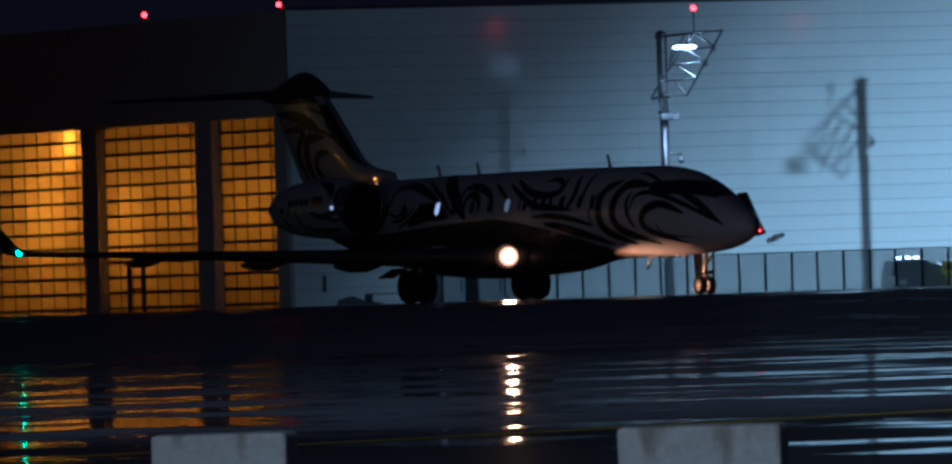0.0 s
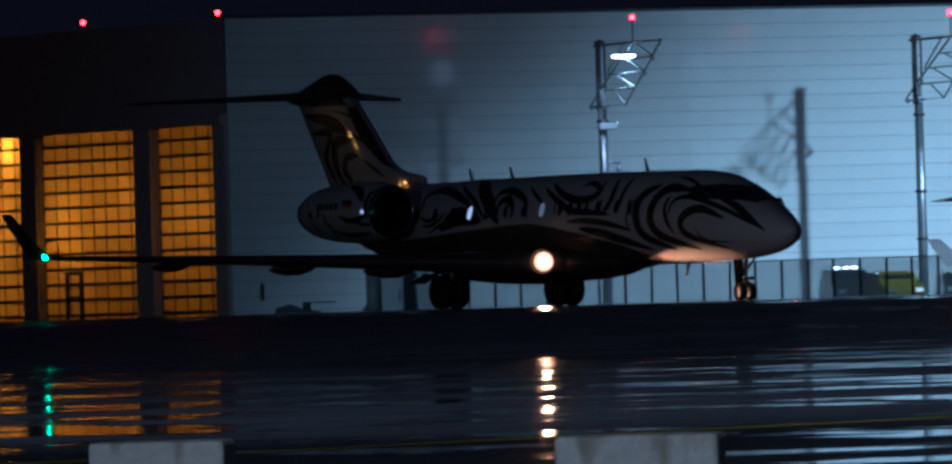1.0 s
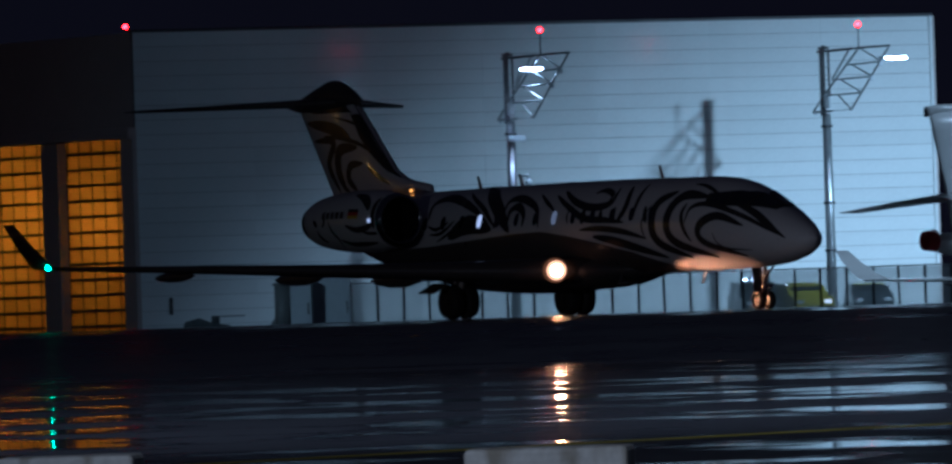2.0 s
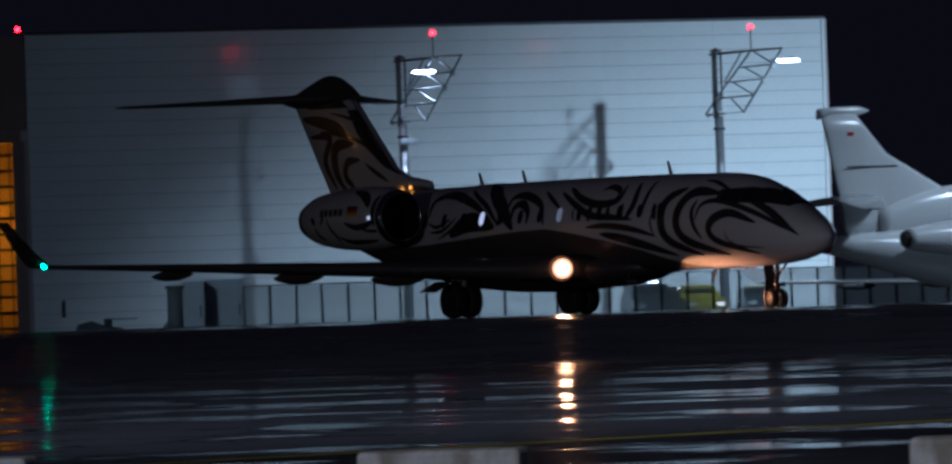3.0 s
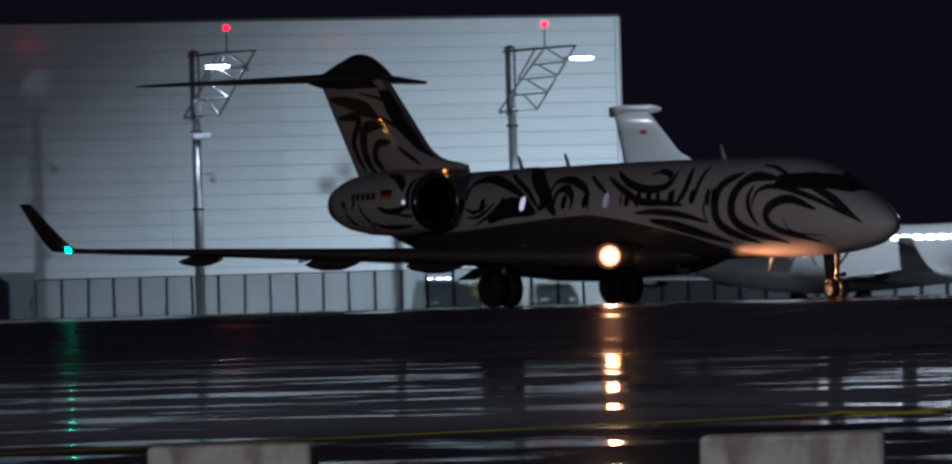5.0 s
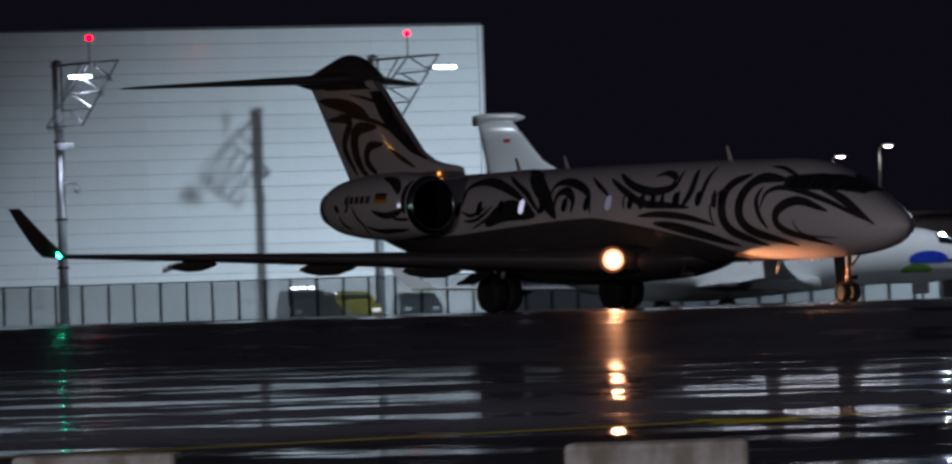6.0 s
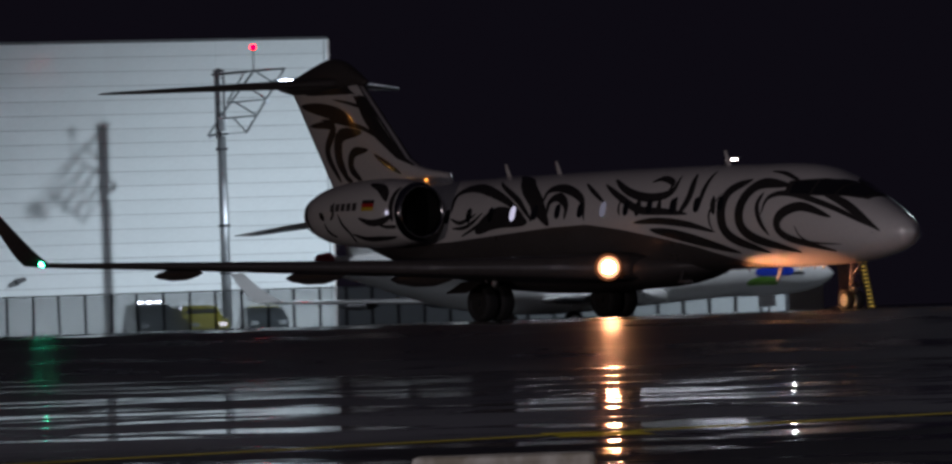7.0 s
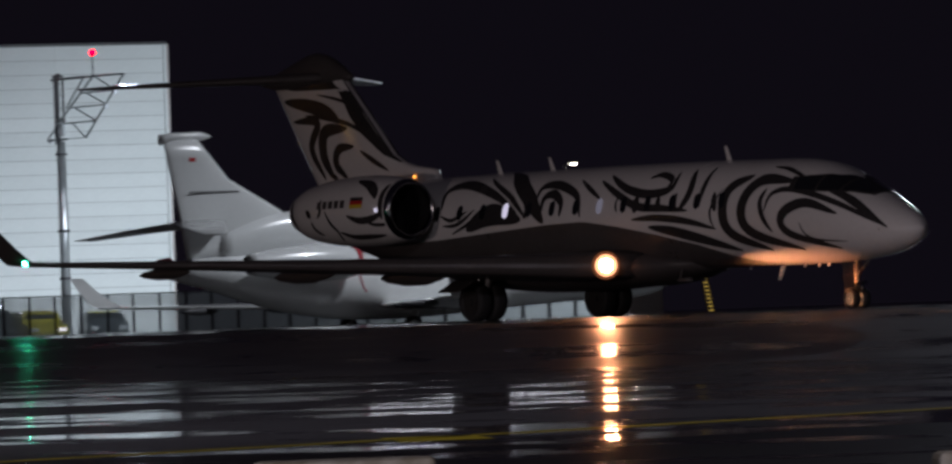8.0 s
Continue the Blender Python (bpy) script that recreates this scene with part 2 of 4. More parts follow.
def rod(bm, p, q, r0, r1=None, seg=12):
    """A round bar from p to q."""
    p, q = Vector(p), Vector(q)
    r1 = r0 if r1 is None else r1
    g = bmesh.ops.create_cone(bm, cap_ends=True, segments=seg, radius1=r0, radius2=r1, depth=(q - p).length)
    m = Matrix.Translation((p + q) / 2) @ (q - p).to_track_quat("Z", "Y").to_matrix().to_4x4()
    bmesh.ops.transform(bm, matrix=m, verts=g["verts"])
    return bm


def rods(bars, r, seg=8):
    bm = bmesh.new()
    for p, q in bars:
        rod(bm, p, q, r, seg=seg)
    return bm


def loft(rings, cap=True, closed=True):
    """A skin over rings of equally many points."""
    bm = bmesh.new()
    vs = [[bm.verts.new(p) for p in ring] for ring in rings]
    k = len(rings[0])
    for a, b in zip(vs, vs[1:]):
        for i in range(k if closed else k - 1):
            j = (i + 1) % k
            bm.faces.new((a[i], a[j], b[j], b[i]))
    if cap:
        bm.faces.new(vs[0])
        bm.faces.new(vs[-1])
    return bm


def wheel_mesh(r, w):
    """A tyre turned about the y axis."""
    prof = [(0.62 * r, -0.42 * w), (0.80 * r, -0.5 * w), (0.94 * r, -0.44 * w), (r, -0.26 * w), (r, 0.26 * w), (0.94 * r, 0.44 * w), (0.80 * r, 0.5 * w), (0.62 * r, 0.42 * w)]
    rings = [[(p * math.cos(a), y, p * math.sin(a)) for p, y in prof] for a in (math.tau * i / 36 for i in range(37))]
    bm = loft(rings, cap=False, closed=True)
    bmesh.ops.remove_doubles(bm, verts=bm.verts, dist=1e-5)
    return bm


def rim_mesh(r, w):
    bm = bmesh.new()
    rod(bm, (0, -0.36 * w, 0), (0, 0.36 * w, 0), 0.63 * r, seg=28)
    rod(bm, (0, -0.52 * w, 0), (0, 0.52 * w, 0), 0.2 * r, 0.2 * r, 14)
    for i in range(9):
        a = math.tau * i / 9
        rod(bm, (0.43 * r * math.cos(a), -0.41 * w, 0.43 * r * math.sin(a)), (0.43 * r * math.cos(a), 0.41 * w, 0.43 * r * math.sin(a)), 0.07 * r, seg=8)
    return bm


# ---- ground: one sheet; a lower runway, a bank up to the taxiway, a slightly lower apron beyond ----
def ground_z(y):
    return float(np.interp(y, (-60, 206, 216, 238, 246, 316, 330), (-1.1, -1.1, -1.0, -0.12, 0.0, 0.0, -0.6)))


def sheet(name, y_rows, half, material, lift=0.0):
    rings = [[(s * half, y, ground_z(y) + lift) for s in (-1.0, -0.5, -0.2, -0.06, 0.0, 0.06, 0.2, 0.5, 1.0)] for y in y_rows]
    return part(name, loft(rings, cap=False, closed=False), material)


ground = sheet("ground", (-400, -60, 0, 40, 80, 120, 160, 206, 211, 216, 222, 227, 232, 238, 242, 246, 270, 290, 316, 323, 330, 400, 600, 1500, 4500), 4500, ASPHALT)
tagged(ground, "wet black asphalt with shallow puddles, sloping up to a taxiway", "ground", kind="structure")
bank = sheet("bank", (207, 211, 216, 222, 227, 232, 238, 242), 900, SHOULDER, 0.006)
tagged(bank, "dark rough bank between runway and taxiway", "bank", kind="structure")
apron = sheet("apron", (330, 380, 430, 520), 260, APRON, 0.006)
tagged(apron, "pale concrete apron behind the taxiway", "apron", kind="structure")


def marking(name, p, q, width, label):
    p, q = Vector(p), Vector(q)
    side = (q - p).normalized().cross(Vector((0, 0, 1))) * width / 2
    bm = loft([[(*(p - side).xy, -1.094), (*(p + side).xy, -1.094)], [(*(q - side).xy, -1.094), (*(q + side).xy, -1.094)]], cap=False, closed=False)
    return tagged(part(name, bm, YELLOW), label, "marking", kind="structure")


def line_at(y):
    return (1.21 + (y - 89.6) * 0.667, y, 0)


marking("taxi_line", line_at(72), line_at(150), 0.42, "thin worn yellow taxi line on wet asphalt")
marking("taxi_dash", (6.68, 95.3, 0), (6.68, 98.7, 0), 0.97, "short broad yellow dash painted on wet asphalt")

# ---- hangar: a lit white side wall and a darker front with translucent sliding doors ----
CORNER, FAR_CORNER = Vector((-18.66, 433.0, 0)), Vector((18.60, 448.2, 0))
EAVES, BASE = 13.56, -0.6
side_dir = (FAR_CORNER - CORNER).normalized()
side_len = (FAR_CORNER - CORNER).length
front_dir = Vector((-math.cos(radians(58)), math.sin(radians(58)), 0))
side_m = Matrix.Translation(CORNER) @ Matrix.Rotation(math.atan2(side_dir.y, side_dir.x), 4, "Z")
front_m = Matrix.Translation(CORNER) @ Matrix.Rotation(math.atan2(-front_dir.y, -front_dir.x), 4, "Z")
FRONT = 58.0

wall_east = part("wall_east", box(side_len / 2, 0.25, (EAVES + BASE) / 2, side_len, 0.36, EAVES - BASE), BOXGREY)
wall_east.matrix_basis = side_m
tagged(wall_east, "hangar side wall clad in floodlit white sheet metal courses", "wall", kind="structure")
COURSES, RUNS = 21, 7
course = (EAVES - BASE) / COURSES
run = side_len / RUNS


def cladding_sheet():
    bm = bmesh.new()
    bx(bm, 0, 0, 0, run - 0.004, 0.05, course - 0.016, 0.006)
    me = bpy.data.meshes.new("cladding_sheet")
    bm.to_mesh(me)
    bm.free()
    me.materials.append(CLAD)
    return me


sheet_mesh = cladding_sheet()
for i in range(RUNS):
    for j in range(COURSES):
        shared("cladding_sheet", sheet_mesh, wall_east, pose((i + 0.5) * run, 0.03 + 0.004 * ((i * 7 + j * 3) % 3), BASE + (j + 0.5) * course, 0.12 * ((i * 5 + j * 11) % 5 - 2)))
part("coping", box(side_len / 2, 0.25, EAVES + 0.06, side_len + 0.1, 0.62, 0.12, 0.02), STEEL_DARK, wall_east)
part("corner_trim", box(side_len - 0.06, -0.02, (EAVES + BASE) / 2, 0.16, 0.14, EAVES - BASE, 0.02), CLAD, wall_east)

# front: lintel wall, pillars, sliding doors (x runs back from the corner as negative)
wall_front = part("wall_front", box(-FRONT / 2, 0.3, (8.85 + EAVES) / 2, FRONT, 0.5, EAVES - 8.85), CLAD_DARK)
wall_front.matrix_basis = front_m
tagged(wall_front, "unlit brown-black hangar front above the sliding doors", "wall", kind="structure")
DOORS = ((-7.1, -1.15), (-18.4, -8.7), (-30.6, -19.9), (-42.0, -32.1), (-54.0, -43.5))
edges = [0.0] + [v for a, b in DOORS for v in (b, a)] + [-FRONT]
for a, b in zip(edges[0::2], edges[1::2]):
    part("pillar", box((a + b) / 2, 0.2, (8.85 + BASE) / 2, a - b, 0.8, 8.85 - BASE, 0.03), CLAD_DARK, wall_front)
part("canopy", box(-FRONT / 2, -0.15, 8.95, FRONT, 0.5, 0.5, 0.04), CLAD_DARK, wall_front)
hangar_roof = part("hangar_roof", loft([[(x, 0.1, EAVES), (x, 40, EAVES), (x, 40, EAVES - 0.4), (x, 0.1, EAVES - 0.4)] for x in (0.0, side_len)]), ROOF)
hangar_roof.matrix_basis = side_m
tagged(hangar_roof, "flat dark felt roof of the hangar", "roof", kind="structure")
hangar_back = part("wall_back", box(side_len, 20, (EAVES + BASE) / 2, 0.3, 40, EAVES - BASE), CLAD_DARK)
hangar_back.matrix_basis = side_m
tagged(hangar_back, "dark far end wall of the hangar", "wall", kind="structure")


def sliding_door(a, b, index):
    door = thing("hangar_door", front_m, "closed hangar door of amber translucent sheets in dark mullions, lit from inside", "door", "hangar doors")
    w, rows = b - a, 13
    cols = max(3, round(w / 1.28))
    cw, ch = w / cols, (8.85 - BASE) / rows
    pane = bpy.data.meshes.new("pane")
    bm = box(0, 0, 0, cw - 0.03, 0.03, ch - 0.06)
    bm.to_mesh(pane)
    bm.free()
    pane.materials.append(AMBER)
    for i in range(cols):
        for j in range(rows):
            shared("pane", pane, door, pose(a + (i + 0.5) * cw, 0.30, BASE + (j + 0.5) * ch))
    for j in range(rows + 1):
        part("rail", box((a + b) / 2, 0.30, BASE + j * ch, w, 0.10, 0.12, 0.01), STEEL_DARK, door)
    for i in range(cols + 1):
        part("mullion", box(a + i * cw, 0.30, (8.85 + BASE) / 2, 0.075, 0.06, 8.85 - BASE), STEEL_DARK, door)
    if index == 1:
        bm = bmesh.new()
        bx(bm, a + 2.2, 0.20, 0.75, 0.16, 0.16, 2.8)
        bx(bm, a + 3.6, 0.20, 0.75, 0.16, 0.16, 2.8)
        bx(bm, a + 2.9, 0.20, 2.1, 1.5, 0.16, 0.16)
        bx(bm, a + 2.9, 0.20, 1.0, 1.3, 0.10, 0.10)
        part("wicket_frame", bm, STEEL_DARK, door)
    return door


for i, (a, b) in enumerate(DOORS):
    sliding_door(a, b, i)
lining = part("hangar_lining", box(-FRONT / 2, 9.0, 4.0, FRONT, 0.3, 9.8), INNER)
lining.matrix_basis = front_m
tagged(lining, "warm lit lining wall inside the hangar", "wall", kind="structure")
for x, y, z, watts in ((-3.8, 3.2, 4.8, 230), (-10.5, 3.2, 5.4, 230), (-16.2, 2.6, 4.4, 260), (-22.0, 1.1, 8.1, 220), (-24.5, 3.2, 5.2, 720), (-37, 3.0, 6.5, 520)):
    d = bpy.data.lights.new("hangar_lamp", "POINT")
    d.energy, d.color, d.shadow_soft_size = watts, (1.0, 0.78, 0.16), 0.4
    new("hangar_lamp", d).matrix_world = front_m @ pose(x, y, z)


def warning_lamp(m, rod_len, label):
    lamp = thing("obstruction_lamp", m, label, "lamp", "red obstruction lamps")
    bm = bmesh.new()
    rod(bm, (0, 0, -rod_len), (0, 0, -0.10), 0.03)
    rod(bm, (0, 0, -0.16), (0, 0, -0.10), 0.10)
    part("bracket", bm, STEEL_DARK, lamp)
    bm = bmesh.new()
    bmesh.ops.create_uvsphere(bm, u_segments=14, v_segments=10, radius=0.115)
    part("lens", bm, G_RED, lamp, smooth=True)
    return lamp


for x, z in ((-1.0, 13.86), (-13.9, 13.92)):
    p = front_m @ Vector((x, 0.2, 0))
    warning_lamp(pose(p.x, p.y, z), z - EAVES + 0.02, "red obstruction lamp glowing on the hangar roof edge")


# ---- lamp masts in front of the wall ----
ARM = 2.6  # metres outwards for each metre sideways


def lamp_mast(m, lamp_at, extras):
    mast = thing("lamp_mast", m, "galvanised lamp mast with a lattice arm and a lit LED head", "lamp mast", "masts before the hangar")

    def out(x, y, z):
        """The arm reaches out over the apron and a little sideways."""
        return (x, y - ARM * x, z)

    def bars(name, ends, r, material):
        for p, q in ends:
            part(name, rods([(out(*p), out(*q))], r), material, mast)

    bm = bmesh.new()
    rod(bm, (0, 0, 0), (0, 0, 9.4), 0.235, 0.20, 18)
    part("pole", bm, GALV, mast, smooth=True)
    bm = bmesh.new()
    rod(bm, (0, 0, 0), (0, 0, 0.5), 0.34, 0.30, 18)
    part("pole_base", bm, GALV, mast, smooth=True)
    # the head: a thick and a thin upright with ties, and a cap
    part("head_column", box(-0.13, 0, 10.85, 0.25, 0.25, 3.12, 0.02), STEEL_DARK, mast)
    part("head_upright", box(0.17, 0, 11.2, 0.10, 0.12, 2.3, 0.01), STEEL_DARK, mast)
    for z in (10.3, 10.95, 11.55, 12.1):
        part("head_tie", box(0.03, 0, z, 0.30, 0.06, 0.06), GALV, mast)
    bm = bmesh.new()
    bx(bm, -0.05, 0, 12.42, 0.50, 0.4, 0.10, 0.02)
    bx(bm, -0.05, 0, 12.50, 0.22, 0.22, 0.10, 0.02)
    part("head_cap", bm, STEEL_DARK, mast)
    part("head_joint", box(0.05, -0.1, 9.95, 0.34, 0.34, 0.62, 0.06), GALV, mast)
    # the leaning lattice arm: two long chords, rungs and diagonals
    bars("top_boom", [((-0.3, 0, 12.28), (1.15, 0, 12.28))], 0.06, STEEL_DARK)
    bars("top_boom", [((1.15, 0, 12.28), (2.76, 0, 12.26))], 0.045, STEEL_DARK)
    bars("outer_chord", [((2.74, 0, 12.24), (1.07, 0, 9.48))], 0.048, GALV)
    bars("inner_chord", [((1.43, 0, 12.24), (-0.07, 0, 10.25)), ((-0.07, 0, 10.25), (-0.55, 0, 9.52))], 0.052, GALV)
    bars("stay", [((1.05, 0.3, 12.24), (0.30, 0.3, 10.95))], 0.045, GALV)
    bars("rung", [((0.9, 0, 11.55), (2.33, 0, 11.56)), ((0.3, 0, 10.92), (1.95, 0, 10.93)), ((-0.1, 0, 10.22), (1.52, 0, 10.22))], 0.042, GALV)
    bars("lower_boom", [((-0.55, 0, 9.5), (0.30, 0, 9.5))], 0.06, GALV)
    bars("lower_tie", [((0.30, 0, 9.5), (1.05, 0, 9.5))], 0.02, GALV)
    bars("diagonal", [((1.57, 0, 12.22), (2.33, 0, 11.62)), ((1.15, 0, 11.55), (1.93, 0, 10.98)), ((0.68, 0, 10.88), (1.50, 0, 10.26)), ((0.54, 0, 10.2), (1.07, 0, 9.5))], 0.038, GALV)
    for x, z in ((2.38, 11.46), (1.98, 10.83), (-0.45, 9.45)):
        part("clamp", box(x, -ARM * x, z, 0.16, 0.16, 0.20, 0.03), BOXWHITE, mast)
    for z in (8.75, 5.2, 3.0):
        bm = bmesh.new()
        rod(bm, (0, 0, z), (0, 0, z + 0.12), 0.27, seg=18)
        part("band", bm, STEEL_DARK, mast)
    if extras:
        part("junction_box", box(0.28, -0.32, 8.6, 0.85, 0.3, 0.28, 0.03), BOXWHITE, mast)
        bm = rods([((0.2, -0.1, 6.9), (0.75, -0.25, 6.9)), ((0.75, -0.25, 6.9), (0.75, -0.25, 6.7))], 0.05)
        bmesh.ops.create_uvsphere(bm, u_segments=12, v_segments=8, radius=0.17, matrix=pose(0.75, -0.25, 6.6))
        part("dome_camera", bm, BOXWHITE, mast)
    lx, lz = lamp_at
    oy = -ARM * lx - 0.1
    head = part("lamp_head", loft([[(lx + s * 0.46 * k, oy + 0.30 * k * math.cos(u), lz + 0.15 + 0.06 * k * math.sin(u)) for u in (math.tau * i / 12 for i in range(12))] for s, k in ((-1.05, 0.35), (-0.9, 0.8), (-0.4, 1), (0.4, 1), (0.9, 0.8), (1.05, 0.35))]), GALV, mast, smooth=True)
    part("lens", loft([[(lx + s * 0.52, oy - 0.05 + 0.22 * k * math.cos(u), lz + 0.06 + 0.07 * k * math.sin(u)) for u in (math.tau * i / 12 for i in range(12))] for s, k in ((-1, 0.3), (-0.8, 0.9), (0, 1), (0.8, 0.9), (1, 0.3))]), G_COOL, head, smooth=True)
    part("lamp_bracket", rods([((lx - 0.5, oy + 0.05, lz + 0.15), (*out(max(0.1, lx - 0.7), 0, 0)[:2], lz - 0.5 if lx < 2 else 11.75))], 0.05), GALV, mast)
    return mast


lamp_mast(pose(-1.45, 431.0, BASE + 0.07), (1.04, 11.62), True)
lamp_mast(pose(13.16, 437.0, BASE + 0.07), (3.0, 11.60), False)
for x, y, z in ((-0.41, 428.0, 10.95), (16.16, 428.9, 10.9)):
    flood("mast_lamp", (x, y, z), (x, y + 2.5, 0), 700, (0.80, 0.92, 1.0), 150, 1.0, 0.5)
warning_lamp(pose(0.03, 427.15, 12.87), 1.10, "red obstruction lamp glowing on a rod over the lamp mast")
warning_lamp(pose(14.62, 433.1, 12.83), 1.08, "red obstruction lamp glowing on a rod over the lamp mast")

# ---- mesh fence along the apron ----
fence = thing("fence", pose(0, 400, BASE), "low mesh fence with dark steel posts along the apron", "fence", kind="structure")
post_mesh = bpy.data.meshes.new("post")
bm = box(0, 0, 1.09, 0.11, 0.10, 2.18, 0.01)
bx(bm, 0, -0.02, 2.17, 0.14, 0.14, 0.03)
bm.to_mesh(post_mesh)
bm.free()
post_mesh.materials.append(STEEL_DARK)
panel_mesh = bpy.data.meshes.new("mesh_panel")
bm = box(0, 0, 1.10, 1.0, 0.02, 2.1)
bm.to_mesh(panel_mesh)
bm.free()
panel_mesh.materials.append(MESH)
for i in range(41):
    x = -8.32 + 1.105 * i
    shared("post", post_mesh, fence, pose(x, 0, 0, 0, 0.4 * ((i * 7) % 3 - 1)))
    if i < 40:
        shared("mesh_panel", panel_mesh, fence, pose(x + 0.5525, 0, 0))
part("top_rail", rods([((-8.32, 0, 2.19), (-8.32 + 1.105 * 40, 0, 2.19))], 0.03), GALV, fence)


# ---- the taxiing business jet; a: metres aft of the nose, b: metres to its left, z: over the ground ----
GEAR = 16.3


def smooth_table(rows):
    """Columns of a table as smooth functions of its first column."""
    t = np.array(rows, float)
    xs = t[:, 0]
    slopes = np.gradient(t[:, 1:], xs, axis=0)

    def at(x):
        i = int(np.clip(np.searchsorted(xs, x) - 1, 0, len(xs) - 2))
        h = xs[i + 1] - xs[i]
        s = min(1.0, max(0.0, (x - xs[i]) / h))
        p, q, m0, m1 = t[i, 1:], t[i + 1, 1:], slopes[i] * h, slopes[i + 1] * h
        return (2 * s**3 - 3 * s**2 + 1) * p + (s**3 - 2 * s**2 + s) * m0 + (3 * s**2 - 2 * s**3) * q + (s**3 - s**2) * m1

    return at


def hull_ring(at, a, n=56, origin=GEAR):
    half, top, bottom, mid = at(a)
    ring = []
    for i in range(n):
        u = math.tau * i / n
        s = math.sin(u)
        ring.append((origin - a, half * math.cos(u), mid + s * (top - mid if s > 0 else mid - bottom)))
    return ring


# aft, half width, top, bottom, height of the widest line
HULL = smooth_table([
    (0.0, 0.04, 2.04, 1.96, 2.00), (0.15, 0.27, 2.24, 1.77, 2.00), (0.6, 0.57, 2.54, 1.54, 2.04), (1.3, 0.87, 2.88, 1.37, 2.14),
    (2.1, 1.10, 3.24, 1.27, 2.28), (2.8, 1.21, 3.55, 1.23, 2.40), (3.5, 1.29, 3.79, 1.21, 2.49), (4.6, 1.335, 3.94, 1.20, 2.54),
    (6.0, 1.345, 3.97, 1.20, 2.55), (19.0, 1.345, 3.97, 1.20, 2.55), (21.5, 1.30, 3.94, 1.38, 2.62), (24.0, 1.06, 3.86, 1.90, 2.90),
    (25.9, 0.66, 3.76, 2.55, 3.20), (27.0, 0.34, 3.62, 2.95, 3.30), (27.6, 0.10, 3.44, 3.20, 3.32)])


def hull_point(a, v, side, lift=0.0):
    """A point on the hull: a aft, v metres of height, wrapped over the crown and keel."""
    half, top, bottom, mid = HULL(a)
    h = top - mid if v > mid else mid - bottom
    u = max(-1.5, min(1.5, (v - mid) / h))
    u = math.asin(max(-1, min(1, u))) if abs(u) < 0.9 else math.copysign(1.1198 + (abs(u) - 0.9) * 1.1, u)
    k = 1 + lift / half
    return (GEAR - a, side * half * k * math.cos(u), mid + (h + lift) * math.sin(u))


jet = thing("business_jet", pose(-7.12, 297.53, 0, 0, 0, -57.55), "white business jet with black swirls taxiing, landing lamp on", "aircraft")
stations = [0.0, 0.05, 0.15, 0.3, 0.5, 0.8, 1.1, 1.5, 1.9, 2.3, 2.7, 3.1, 3.5, 4.0, 4.6, 5.3] + [6 + 0.65 * i for i in range(20)] + [19 + 0.5 * i for i in range(17)] + [27.35, 27.6]
part("fuselage", loft([hull_ring(HULL, a) for a in stations]), WHITE, jet, "off-white fuselage painted with black swirls", smooth=True)


def skin(rows_of_points):
    return loft(rows_of_points, cap=False, closed=False)


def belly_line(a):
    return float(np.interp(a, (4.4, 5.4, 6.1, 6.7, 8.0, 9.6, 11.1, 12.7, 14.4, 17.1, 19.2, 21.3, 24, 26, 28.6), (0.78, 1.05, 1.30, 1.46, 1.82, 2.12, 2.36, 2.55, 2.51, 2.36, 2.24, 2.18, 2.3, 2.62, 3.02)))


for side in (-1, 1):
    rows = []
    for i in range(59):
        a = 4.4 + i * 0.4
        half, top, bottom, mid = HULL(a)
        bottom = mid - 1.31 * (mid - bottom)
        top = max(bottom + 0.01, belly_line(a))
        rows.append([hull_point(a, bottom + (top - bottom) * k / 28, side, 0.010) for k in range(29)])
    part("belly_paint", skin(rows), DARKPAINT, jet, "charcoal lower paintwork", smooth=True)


def brush(place, pts, width, sharp=0.5):
    """A tapering stroke along the plan points pts, mapped on a skin by place(a, v)."""
    rows = []
    n = len(pts) - 1
    for i, (a, v) in enumerate(pts):
        f = i / n
        p, q = pts[max(0, i - 1)], pts[min(n, i + 1)]
        d = math.hypot(q[0] - p[0], q[1] - p[1]) or 1
        nx, ny = -(q[1] - p[1]) / d, (q[0] - p[0]) / d
        w = 1.08 * width * max(0.02, math.sin(math.pi * f)) ** sharp / 2
        rows.append([place(a + nx * w * k, v + ny * w * k) for k in (-1, -0.5, 0, 0.5, 1)])
    return skin(rows)


def swoosh(place, ca, cv, ra, rv, start, stop, width, steps=26):
    """A brush stroke along part of an ellipse."""
    angles = [radians(start + (stop - start) * i / steps) for i in range(steps + 1)]
    return brush(place, [(ca + ra * math.cos(u), cv + rv * math.sin(u)) for u in angles], width)


def flourish(place, numbers, steps=9):
    """A brush stroke that swings through its places; the last number is its width."""
    *flat, width = numbers
    p = [Vector(flat[i:i + 2]) for i in range(0, len(flat), 2)]
    p = [p[0] * 2 - p[1]] + p + [p[-1] * 2 - p[-2]]
    pts = []
    for k in range(1, len(p) - 2):
        for i in range(steps):
            t = i / steps
            q0, q1, q2, q3 = p[k - 1:k + 3]
            pts.append(tuple(0.5 * ((2 * q1) + (q2 - q0) * t + (2 * q0 - 5 * q1 + 4 * q2 - q3) * t * t + (3 * q1 - q0 - 3 * q2 + q3) * t**3)))
    pts.append(tuple(p[-2]))
    return brush(place, pts, width)


